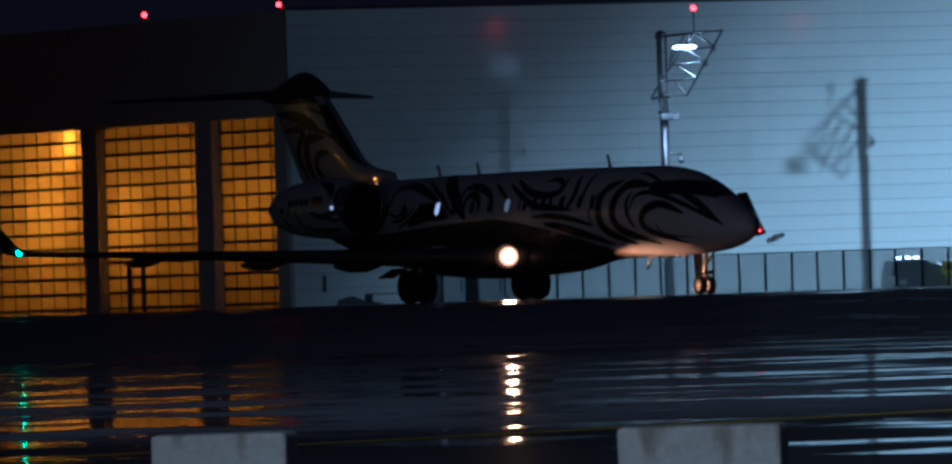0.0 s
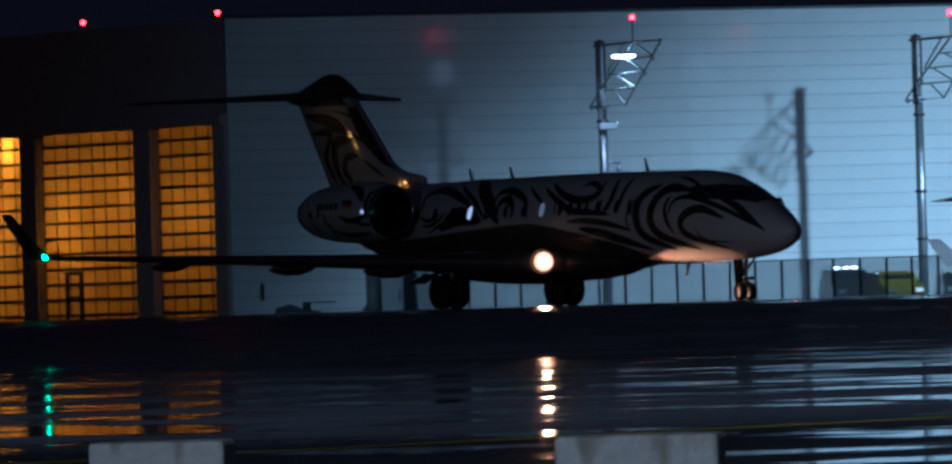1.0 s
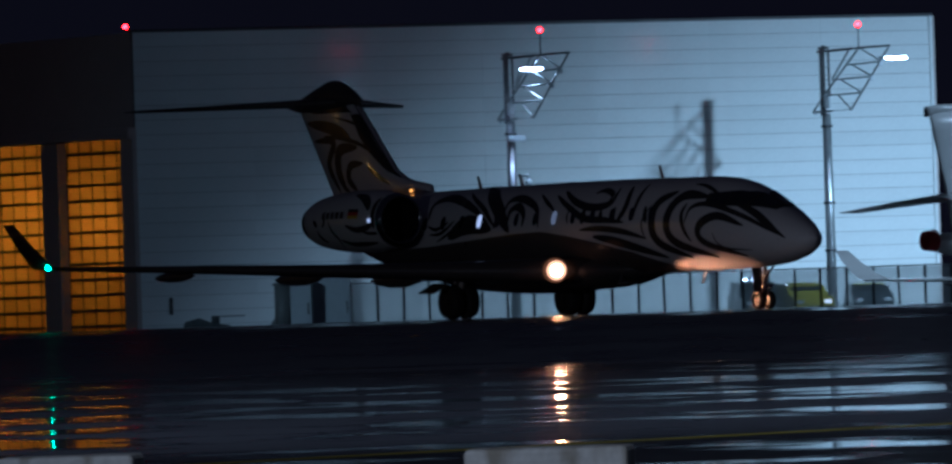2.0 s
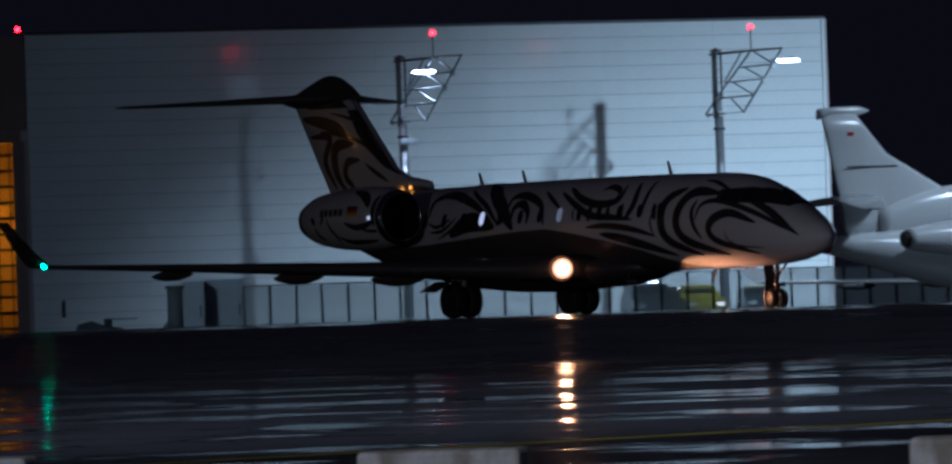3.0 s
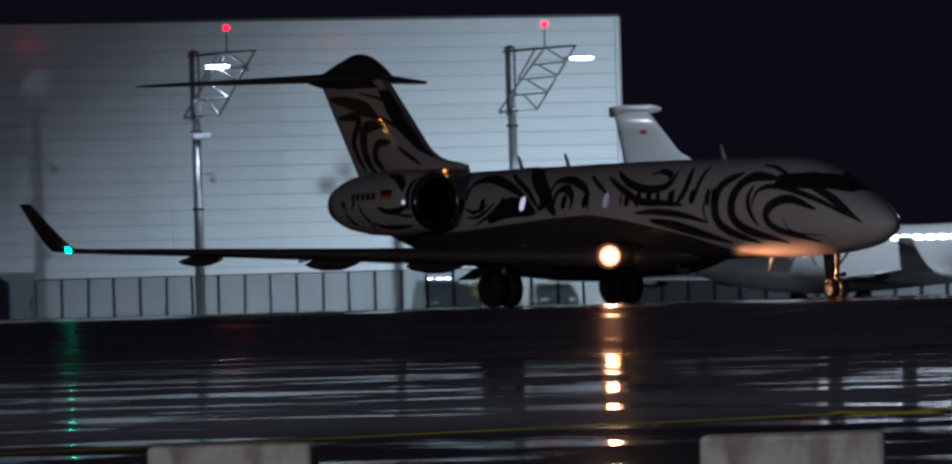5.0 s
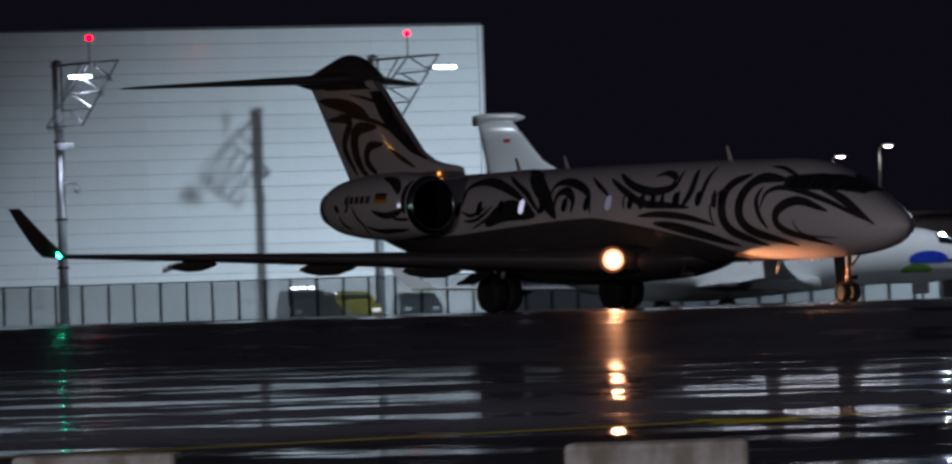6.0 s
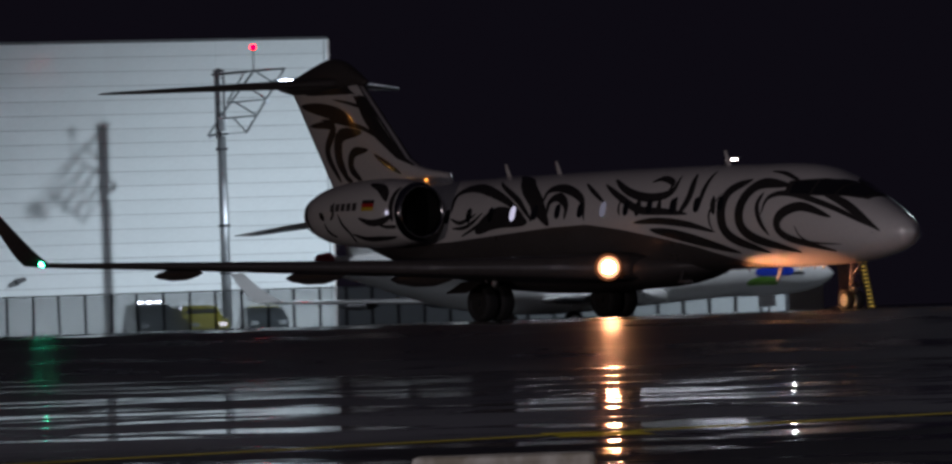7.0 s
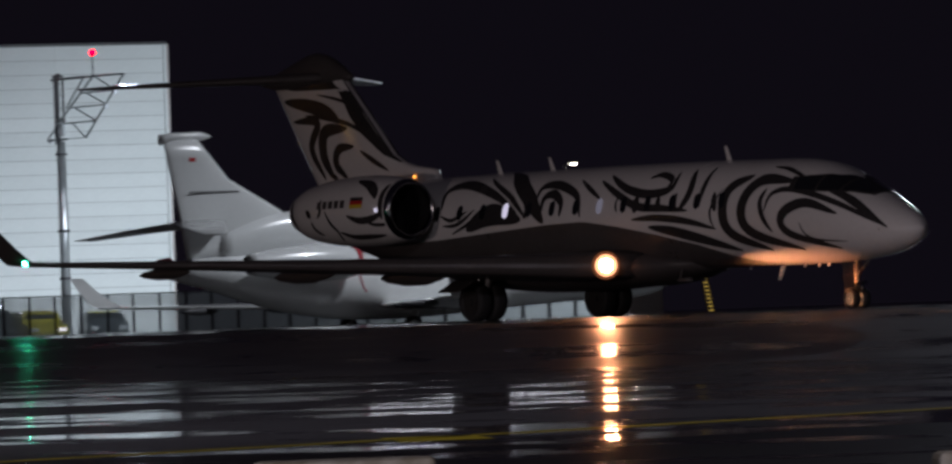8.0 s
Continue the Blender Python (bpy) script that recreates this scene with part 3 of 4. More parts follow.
# the painted swirls, each through four or five places (metres aft, height) and its width
NOSE_PAINT = (
    (5.68, 3.54, 6.47, 3.24, 6.65, 2.62, 6.35, 2.04, 5.02, 1.6, 0.35),
    (3.91, 3.34, 5.27, 3.39, 5.84, 2.78, 5.55, 2.08, 3.71, 1.58, 0.35),
    (4.9, 3.19, 5.08, 2.85, 4.94, 2.41, 4.67, 2.05, 0.18),
    (4.9, 2.6, 4.61, 3.06, 3.71, 3.11, 2.16, 2.7, 0.75, 2.1, 0.14),
    (2.16, 2.46, 3.31, 2.77, 4.16, 2.5, 4.03, 2.02, 2.32, 1.57, 0.27),
    (3.52, 2.29, 3.41, 2.0, 3.02, 1.82, 1.95, 1.74, 0.06),
    (2.73, 3.1, 2.03, 2.86, 1.36, 2.5, 0.68, 2.05, 0.16),
    (5.11, 3.74, 4.54, 3.68, 3.95, 3.53, 3.53, 3.39, 0.08),
    (6.76, 3.22, 7.15, 2.76, 7.17, 2.47, 7.06, 2.22, 0.08),
)
MIDDLE_PAINT = (
    (10.57, 2.54, 9.51, 2.56, 8.22, 2.44, 6.99, 2.2, 0.18),
    (9.87, 2.33, 8.81, 2.18, 7.64, 1.94, 6.28, 1.62, 0.27),
    (12.05, 3.73, 10.96, 3.35, 9.93, 3.19, 9.06, 3.32, 9.05, 3.74, 0.22),
    (12.34, 3.61, 11.26, 3.2, 10.34, 2.88, 9.21, 2.8, 8.15, 2.71, 0.20),
    (10.23, 3.61, 9.81, 3.69, 9.2, 3.54, 9.25, 3.29, 0.14),
    (8.43, 3.77, 8.21, 3.37, 8.24, 3.06, 8.55, 2.7, 0.25),
    (7.65, 3.82, 7.64, 3.46, 7.65, 3.15, 7.69, 2.77, 0.18),
    (7.09, 3.16, 7.06, 2.97, 7.02, 2.82, 6.96, 2.66, 0.22),
)
RING_PAINT = (
    (8.71, 3.18, 8.77, 3.03, 8.75, 2.87, 8.68, 2.69, 0.20),
    (10.42, 3.17, 10.43, 3.01, 10.44, 2.85, 10.44, 2.71, 0.27),
    (9.48, 3.14, 9.47, 2.98, 9.45, 2.83, 9.44, 2.7, 0.20),
    (13.3, 3.66, 12.79, 3.45, 12.39, 3.28, 12.02, 3.11, 0.11),
    (14.95, 3.18, 14.87, 3.53, 14.12, 3.54, 13.13, 3.22, 12.85, 2.67, 0.20),
    (14.62, 2.85, 14.61, 3.22, 14.24, 3.32, 13.79, 3.07, 13.78, 2.71, 0.22),
    (11.26, 3.2, 11.31, 3.02, 11.29, 2.88, 11.22, 2.75, 0.08),
)
AFT_PAINT = (
    (19.28, 3.05, 19.3, 3.57, 18.44, 3.68, 16.88, 3.34, 15.74, 2.87, 0.21),
    (18.03, 2.47, 17.26, 2.79, 16.62, 2.84, 15.53, 2.68, 0.56),
    (19.28, 2.88, 18.82, 2.75, 18.44, 2.82, 18.04, 2.98, 0.11),
    (19.15, 2.6, 18.57, 2.61, 18.13, 2.76, 17.72, 3.01, 0.11),
    (18.72, 2.37, 18.09, 2.58, 17.65, 2.77, 17.25, 2.96, 0.10),
    (17.7, 3.82, 16.37, 3.37, 15.81, 3.07, 15.29, 2.71, 0.14),
    (17.24, 4.21, 15.56, 3.38, 14.96, 2.98, 14.5, 2.57, 0.41),
    (15.5, 3.15, 15.3, 2.98, 15.32, 2.84, 15.41, 2.71, 0.18),
)
for side in (-1, 1):
    for numbers in (*NOSE_PAINT, *MIDDLE_PAINT, *RING_PAINT, *AFT_PAINT):
        part("paint_swirl", flourish(lambda a, v: hull_point(max(0.3, a), v, side, 0.012), numbers), BLACK, jet, smooth=True)

# belly fairing that carries the wing
FAIRING = smooth_table([(8.4, 0.10, 1.35, 1.25, 1.30), (9.0, 0.80, 1.50, 1.08, 1.34), (10.2, 1.34, 1.75, 0.84, 1.30), (12.0, 1.52, 1.85, 0.74, 1.30),
                        (16.5, 1.52, 1.85, 0.74, 1.30), (18.6, 1.30, 1.75, 0.92, 1.36), (20.2, 0.75, 1.62, 1.20, 1.44), (20.9, 0.12, 1.52, 1.40, 1.46)])
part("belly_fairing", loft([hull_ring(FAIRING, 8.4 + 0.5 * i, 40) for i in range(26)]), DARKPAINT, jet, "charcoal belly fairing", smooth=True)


def foil(lead, chord, thick, n=11):
    """Section points (aft, up) round an aerofoil."""
    up = [(lead + chord * (1 - math.cos(math.pi * i / n)) / 2, thick * 1.55 * (math.sqrt(i / n) * (1 - i / n) + 0.012)) for i in range(n + 1)]
    lo = [(x, -0.75 * t) for x, t in reversed(up[1:-1])]
    return up + lo


def wing(parent, rows, side, material, name="wing", label="", origin=GEAR):
    """rows: b, leading edge, chord, thickness, height."""
    rings = []
    for b, lead, chord, thick, z in rows:
        rings.append([(origin - x, side * b, z + t) for x, t in foil(lead, chord, thick)])
    return part(name, loft(rings), material, parent, label, smooth=True)


WING = ((1.0, 10.3, 7.6, 0.80, 1.30), (1.6, 10.7, 7.1, 0.74, 1.31), (4.0, 12.9, 4.9, 0.50, 1.42), (7.0, 15.1, 3.7, 0.34, 1.56), (10.5, 17.6, 2.5, 0.21, 1.74), (13.6, 19.75, 1.5, 0.12, 1.88), (14.0, 20.05, 1.35, 0.10, 1.92))
for side in (-1, 1):
    reach = 1.0 if side < 0 else 0.955
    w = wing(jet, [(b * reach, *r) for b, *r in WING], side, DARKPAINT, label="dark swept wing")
    rings = []
    for f in (0, 0.12, 0.3, 0.65, 1.0):
        b, z, lead, chord = 14.0 * reach + 0.45 * f**0.8, 1.92 + 1.36 * f, 20.05 + 1.75 * f**0.9, 1.35 - 0.75 * f
        rings.append([(GEAR - x, side * (b + t * 0.8), z) for x, t in foil(lead, chord, 0.07)])
    part("winglet", loft(rings), DARKPAINT, jet, "raked dark winglet with a pale swirl", smooth=True)
    for b, lead, length, deep in ((9.9, 18.8, 2.4, 0.17), (6.5, 16.9, 2.9, 0.22), (3.7, 15.6, 3.2, 0.26)):
        z = float(np.interp(b, (4.0, 7.0, 10.5), (1.42, 1.56, 1.74))) - 0.13
        rings = []
        for f, k in ((0, 0.08), (0.12, 0.55), (0.35, 1.0), (0.65, 0.95), (0.9, 0.5), (1.0, 0.1)):
            rings.append([(GEAR - lead - length * f, side * b + 0.15 * k * math.cos(u), z - 0.05 * f + deep * k * math.sin(u)) for u in (math.tau * i / 12 for i in range(12))])
        part("flap_fairing", loft(rings), DARKPAINT, jet, smooth=True)
    bm = bmesh.new()
    bmesh.ops.create_uvsphere(bm, u_segments=12, v_segments=8, radius=0.08, matrix=pose(GEAR - 20.45, side * 14.02 * reach, 1.95))
    part("navigation_lamp", bm, G_GREEN if side < 0 else G_RED, jet, "green wingtip lamp" if side < 0 else "red wingtip lamp", smooth=True)


# fin, its paint, the tailplane on top
def fin_edge(z):
    lead = float(np.interp(z, (3.7, 4.0, 4.18, 4.24, 4.33, 4.45, 4.66, 6.9, 7.2), (21.0, 21.0, 21.1, 21.4, 22.1, 22.6, 23.05, 25.4, 25.72)))
    tail = float(np.interp(z, (3.4, 7.2), (26.54, 29.16)))
    return lead, tail


def fin_point(a, v, side):
    lead, tail = fin_edge(v)
    f = min(1.0, max(0.0, (a - lead) / (tail - lead)))
    return (GEAR - a, side * (0.30 * 1.55 * (math.sqrt(max(0.0005, math.acos(1 - 2 * f) / math.pi)) * (1 - math.acos(1 - 2 * f) / math.pi) + 0.012) + 0.008), v)


FIN_PAINT = (
    (27.84, 5.73, 26.59, 5.67, 26.95, 4.95, 26.32, 4.07, 0.3),
    (25.12, 5.47, 26.2, 5.39, 26.35, 4.76, 25.9, 4.08, 0.42),
    (24.82, 4.96, 25.57, 4.89, 25.72, 4.47, 25.19, 4.06, 0.3),
    (24.54, 4.83, 24.15, 4.64, 23.75, 4.46, 23.2, 4.23, 0.16),
    (28.25, 6.31, 27.05, 6.16, 26.09, 5.95, 25.43, 5.63, 0.4),
    (26.55, 6.45, 25.59, 6.29, 24.64, 6.04, 24.25, 5.8, 0.1),
    (27.19, 5.89, 26.1, 5.77, 24.99, 5.56, 23.88, 5.12, 0.14),
    (26.18, 4.27, 26.02, 4.2, 25.83, 4.12, 25.7, 4.06, 0.16),
)
rings = []
for z in (3.5, 3.8, 4.0, 4.1, 4.18, 4.24, 4.33, 4.45, 4.66, 5.2, 5.7, 6.2, 6.7, 6.95):
    lead, tail = fin_edge(z)
    up = [(x, t) for x, t in foil(lead, tail - lead, 0.30)]
    rings.append([(GEAR - x, t if t >= 0 else t / 0.75, z) for x, t in up])
part("fin", loft(rings), WHITE, jet, "swept fin in off-white with black swirls", smooth=True)
for side in (-1, 1):
    rows = []
    for i in range(24):
        z = 4.45 + 2.47 * i / 23
        lead, tail = fin_edge(z)
        wide = float(np.interp(z, (4.45, 4.7, 5.3, 5.8, 6.2, 6.5, 6.62, 6.92), (0.10, 0.40, 0.75, 0.75, 0.6, 0.5, 3.2, 3.25)))
        rows.append([fin_point(lead + 0.015 + (wide - 0.015) * k / 6, z, side) for k in range(7)])
    part("fin_edge_paint", skin(rows), BLACK, jet, "black leading edge paint", smooth=True)
    for numbers in FIN_PAINT:
        def fin_place(a, v, side=side):
            v = min(6.9, max(4.0, v))
            lead, tail = fin_edge(v)
            return fin_point(min(tail - 0.03, max(lead + 0.03, a)), v, side)
        part("paint_swirl", flourish(fin_place, (*numbers[:-1], 0.95 * numbers[-1])), BLACK, jet, smooth=True)
BULLET = smooth_table([(25.0, 0.05, 6.92, 6.84, 6.88), (25.5, 0.20, 7.22, 6.74, 6.94), (26.2, 0.27, 7.54, 6.68, 6.96), (26.8, 0.28, 7.61, 6.62, 6.96), (27.7, 0.26, 7.40, 6.60, 6.92), (28.7, 0.17, 7.10, 6.64, 6.88), (29.5, 0.04, 6.92, 6.80, 6.86)])
part("bullet_fairing", loft([hull_ring(BULLET, 25.0 + 0.225 * i, 24) for i in range(21)]), DARKPAINT, jet, "dark bullet fairing", smooth=True)
for side in (-1, 1):
    wing(jet, ((0.0, 25.95, 2.9, 0.30, 6.90), (0.4, 26.25, 2.7, 0.27, 6.90), (2.6, 28.3, 1.95, 0.17, 6.87), (4.65, 30.15, 1.15, 0.09, 6.84), (4.93, 30.6, 0.85, 0.06, 6.84)), side, DARKPAINT, "tailplane", "dark swept tailplane")

# engines on the rear fuselage
COWL_PAINT = (
    (21.16, -0.12, 20.56, -0.28, 19.9, -0.24, 19.36, -0.04, 0.20),
    (20.26, -0.32, 19.9, -0.44, 19.54, -0.48, 19.3, -0.48, 0.12),
    (21.76, -0.6, 21.16, -0.8, 20.32, -0.84, 19.66, -0.88, 0.20),
    (22.36, 0.04, 22.12, -0.32, 21.88, -0.6, 21.94, -1, 0.12),
    (22.66, 0.4, 22.66, 0.2, 22.66, 0, 22.84, -0.16, 0.13),
    (23.56, 0.08, 23.44, 0, 23.32, -0.08, 23.26, -0.16, 0.2),
    (23.26, -0.24, 23.2, -0.48, 23.02, -0.64, 22.78, -0.72, 0.14),
    (21.1, 1, 20.38, 0.84, 19.96, 0.6, 19.78, 0.36, 0.30),
    (19.45, 0.95, 19.5, 0.6, 19.5, 0.16, 19.5, -0.3, 0.24),
    (24.75, 0.7, 24.7, 0.2, 24.6, -0.2, 24.3, -0.6, 0.22),
)
NACELLE = smooth_table([(19.2, 0.70), (19.3, 0.78), (19.7, 0.88), (20.6, 0.96), (21.8, 0.95), (22.85, 0.86), (23.7, 0.71), (24.24, 0.52)])


def nacelle_point(side, a, turn, lift=0.0):
    r = float(NACELLE(a)[0]) + lift
    return (GEAR - a, side * (2.32 + r * math.cos(turn)), 3.10 + r * math.sin(turn))


for side in (-1, 1):
    cowl = part("nacelle", loft([[nacelle_point(side, 19.2 + 5.04 * i / 29, math.tau * k / 40) for k in range(40)] for i in range(30)], cap=False), WHITE, jet, "engine nacelle with black swirls and a flag", smooth=True)
    lip = [[(GEAR - a, side * (2.32 + r * math.cos(math.tau * k / 40)), 3.10 + r * math.sin(math.tau * k / 40)) for k in range(40)] for a, r in ((19.36, 0.828), (19.24, 0.785), (19.17, 0.735), (19.19, 0.685), (19.32, 0.665))]
    part("inlet_lip", loft(lip, cap=False), LIPMETAL, cowl, "polished inlet lip", smooth=True)
    duct = [[(GEAR - a, side * (2.32 + r * math.cos(math.tau * k / 32)), 3.10 + r * math.sin(math.tau * k / 32)) for k in range(32)] for a, r in ((19.31, 0.668), (19.8, 0.64), (20.4, 0.64))]
    part("inlet_duct", loft(duct, cap=False), DUCT, cowl, smooth=True)
    blade = bpy.data.meshes.new("fan_blade")
    bm = box(0, 0, 0, 0.02, 0.15, 0.54)
    bm.to_mesh(blade)
    bm.free()
    blade.materials.append(DUCT)
    for k in range(22):
        shared("fan_blade", blade, cowl, pose(GEAR - 20.25, side * 2.32, 3.10) @ pose(0, 0, 0, 360 * k / 22) @ pose(0, 0, 0.36, 0, 0, 38))
    bm = bmesh.new()
    rod(bm, (GEAR - 20.4, side * 2.32, 3.10), (GEAR - 19.95, side * 2.32, 3.10), 0.18, 0.01, 16)
    part("fan_spinner", bm, DUCT, cowl)
    out = [[(GEAR - a, side * (2.32 + r * math.cos(math.tau * k / 28)), 3.10 + r * math.sin(math.tau * k / 28)) for k in range(28)] for a, r in ((24.24, 0.52), (24.27, 0.46), (23.95, 0.43), (23.6, 0.41))]
    part("exhaust_nozzle", loft(out), DUCT, cowl, smooth=True)
    pyl = [[(GEAR - a, side * b, 3.15 + t) for a, t in foil(20.2, 4.4, 0.24)] for b in (0.6, 1.6)]
    part("pylon", loft(pyl), DARKPAINT, jet, smooth=True)
    # small square fitting, given a faint glow of its own
    part("nacelle_fitting", box(GEAR - 19.62, side * (2.32 + 0.9), 3.10, 0.10, 0.05, 0.11, 0.015), G_PALE, cowl, "small square fitting with a faint glow")

    def nac_place(a, v, side=side):
        a = min(24.15, max(19.4, 19.2 + 0.87 * (a - 19.2)))
        return nacelle_point(side, a, v, 0.012)
    for numbers in COWL_PAINT:
        part("paint_swirl", flourish(nac_place, numbers), BLACK, cowl, smooth=True)

    def decal(a0, a1, v0, v1, material, name, label=""):
        rows = [[nacelle_point(side, a0 + (a1 - a0) * i / 3, v0 + (v1 - v0) * k / 3, 0.016) for k in range(4)] for i in range(4)]
        part(name, skin(rows), material, cowl, label, smooth=True)
    for k, mat_ in enumerate((GOLD, RED, BLACK)):
        decal(20.2, 20.75, 0.08 + 0.105 * k, 0.185 + 0.105 * k, mat_, "flag_stripe")
    for k in range(5):
        decal(21.0 + 0.29 * k, 21.2 + 0.29 * k, 0.10, 0.32, DARKPAINT, "marking_bar")

# cabin windows and flight deck glazing
for side in (-1, 1):
    for i in range(13):
        a = 16.27 - 1.06 * (9 - i)
        rows = []
        for j in range(9):
            u = -1 + 2 * j / 8
            half = 0.12 * (1 - abs(u) ** 3.2) ** 0.5 + 0.01
            rows.append([hull_point(a + half * k, 2.94 + 0.21 * u, side, 0.014) for k in (-1, -0.33, 0.33, 1)])
        # two panes glow pale; the dim one is a reflection put in as glow
        lit = side < 0 and i == 9
        dim = side < 0 and i == 5
        part("cabin_window", skin(rows), G_PALE if lit else G_PANE_SHEEN if dim else GLASS, jet, "cabin window with a pale glow" if lit else "cabin window with a pale reflection put in as glow" if dim else "", smooth=True)
    def glazing_band(a):
        """Lower and upper edge of the black band: over the crown in front, below the roof behind."""
        half, top, bottom, mid = HULL(a)
        lo = float(np.interp(a, (1.3, 2.0, 4.05), (2.86, 2.99, 3.10)))
        over = mid + 1.31 * (top - mid)
        return lo, max(lo + 0.005, float(np.interp(a, (1.3, 2.35, 2.75, 4.05), (over, over, 3.50, 3.46))))

    for a0, a1 in ((1.62, 2.28), (2.36, 3.02), (3.10, 3.82)):
        rows = []
        for i in range(9):
            a = a0 + (a1 - a0) * i / 8
            lo, hi = glazing_band(a)
            rows.append([hull_point(a, lo + 0.04 + max(0.002, hi - lo - 0.09) * k / 8, side, 0.02) for k in range(9)])
        part("windscreen_pane", skin(rows), GLASS, jet, "dark flight deck window", smooth=True)
    rows = []
    for i in range(23):
        a = 1.45 + 2.6 * i / 22
        lo, hi = glazing_band(a)
        rows.append([hull_point(a, lo + (hi - lo) * k / 10, side, 0.010) for k in range(11)])
    part("windscreen_mask", skin(rows), BLACK, jet, "black paint round the flight deck windows", smooth=True)

# aerials
for a, h in ((18.1, 0.38), (15.7, 0.38), (7.9, 0.42)):
    part("top_aerial", loft([[(GEAR - a - 0.22 * f - x, t, 3.95 + (h + 0.02) * f) for x, t in foil(0, 0.22 - 0.10 * f, 0.03)] for f in (0, 0.5, 1)]), WHITE, jet, smooth=True)
part("belly_aerial", loft([[(GEAR - 5.75 - 0.24 * f - x, t, 1.23 - 0.42 * f) for x, t in foil(0, 0.2 - 0.06 * f, 0.04)] for f in (0, 0.5, 1)]), WHITE, jet, "pale raked belly aerial", smooth=True)
for a in (7.2, 4.9, 4.3, 3.9):
    part("drain_mast", loft([[(GEAR - a - 0.05 * f - x, t, 1.22 - 0.10 * f) for x, t in foil(0, 0.07, 0.03)] for f in (0, 1)]), WHITE, jet)
for a in (10.2, 21.97):
    bm = bmesh.new()
    bmesh.ops.create_uvsphere(bm, u_segments=10, v_segments=8, radius=0.04, matrix=pose(GEAR - a, 0 if a < 15 else -0.21, 3.98 if a < 15 else 4.02))
    part("beacon", bm, GLASS if a < 15 else G_AMBER, jet, smooth=True)
bm = bmesh.new()
for z in (2.02, 2.25):
    rod(bm, (GEAR - 0.95, -0.72, z), (GEAR - 0.8, -0.80, z), 0.012)
part("air_probe", bm, CHROME, jet)

# landing lamp at the wing root, turned a little outwards, inside a halo of glowing bowls
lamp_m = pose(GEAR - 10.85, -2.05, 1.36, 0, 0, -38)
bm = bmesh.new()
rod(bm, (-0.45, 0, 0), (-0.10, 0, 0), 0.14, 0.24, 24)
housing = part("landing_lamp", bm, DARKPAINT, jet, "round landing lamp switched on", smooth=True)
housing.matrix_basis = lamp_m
def bowl(rows):
    return loft([[(x, r * math.cos(u), r * math.sin(u)) for u in (math.tau * k / 32 for k in range(32))] for x, r in rows], cap=False)


# glowing bowls add the lens's halo; the outer one also screens the hull
part("halo_bowl", bowl(((-0.10, 0.16), (-0.05, 0.22), (0.02, 0.29), (0.0, 0.30), (-0.07, 0.235), (-0.12, 0.18))), G_HALO, housing, "orange glowing bowl that gives the lamp its halo", smooth=True)
part("halo_rim", bowl(((0.02, 0.292), (0.14, 0.325), (0.40, 0.36), (0.40, 0.372), (0.13, 0.34), (0.0, 0.30))), G_HALO_RIM, housing, "faint outer glow ring of the lamp's halo", smooth=True)
bm = bmesh.new()
bmesh.ops.create_uvsphere(bm, u_segments=28, v_segments=14, radius=0.17, matrix=pose(-0.03, 0, 0) @ Matrix.Diagonal((0.3, 1, 1, 1)))
part("lens", bm, G_LAMP, housing, smooth=True)
# added helper lamp under the fairing, hooded; lights the keel to the nose gear
bm = bmesh.new()
rod(bm, (-0.03, 0, 0), (0, 0, 0), 0.044, 0.044, 16)
hood = part("nose_fill_lamp", loft([[(x, r * math.cos(math.tau * k / 20), r * math.sin(math.tau * k / 20)) for k in range(20)] for x, r in ((-0.12, 0.01), (-0.10, 0.05), (0.40, 0.060), (0.40, 0.052), (-0.03, 0.047), (-0.09, 0.03))]), DARKPAINT, jet, "added hooded helper lamp that brightens the lower nose", smooth=True)
hood.matrix_basis = pose(GEAR - 9.1, -0.92, 0.90, 0, -0.8, 5)
part("lens", bm, G_NOSE_FILL, hood, smooth=True)
bm = bmesh.new()
rod(bm, (-0.03, 0, 0.03), (-0.12, 0.30, 0.58), 0.03)
part("bracket", bm, DARKPAINT, hood)

# a small lamp where the fairing meets the keel
bm = bmesh.new()
bmesh.ops.create_uvsphere(bm, u_segments=12, v_segments=8, radius=0.055, matrix=pose(GEAR - 8.85, 0, 1.19))
part("keel_lamp", bm, G_KEEL, jet, "small warm lamp under the keel", smooth=True)

# undercarriage
wheels = []


def wheel(x, y, r, w):
    tyre = part("wheel", wheel_mesh(r, w), RUBBER, jet, "black tyre on a metal rim", smooth=True)
    # main rims take a darker metal than the nose rims
    part("rim", rim_mesh(r, w), GREYMETAL if r < 0.4 else RIMDARK, tyre, "metal wheel rim")
    tyre.matrix_basis = pose(x, y, r)
    wheels.append((tyre, x, y, r))


for side in (-1, 1):
    y = side * 2.09
    for dy in (-0.26, 0.26):
        wheel(GEAR - 16.35, y + dy, 0.52, 0.43)
    bm = bmesh.new()
    rod(bm, (GEAR - 16.35, y, 0.5), (GEAR - 15.9, y * 1.02, 1.5), 0.10)
    rod(bm, (GEAR - 16.35, y - 0.3, 0.52), (GEAR - 16.35, y + 0.3, 0.52), 0.07)
    rod(bm, (GEAR - 16.6, y, 0.75), (GEAR - 16.45, y, 1.35), 0.05)
    part("main_strut", bm, GREYMETAL, jet, smooth=True)
    bm = bmesh.new()
    bx(bm, 0, 0, 0, 0.95, 0.04, 0.62, 0.015, m=pose(GEAR - 16.3, side * 3.0, 0.95, side * 62, 0, 0))
    part("gear_door", bm, DARKPAINT, jet)
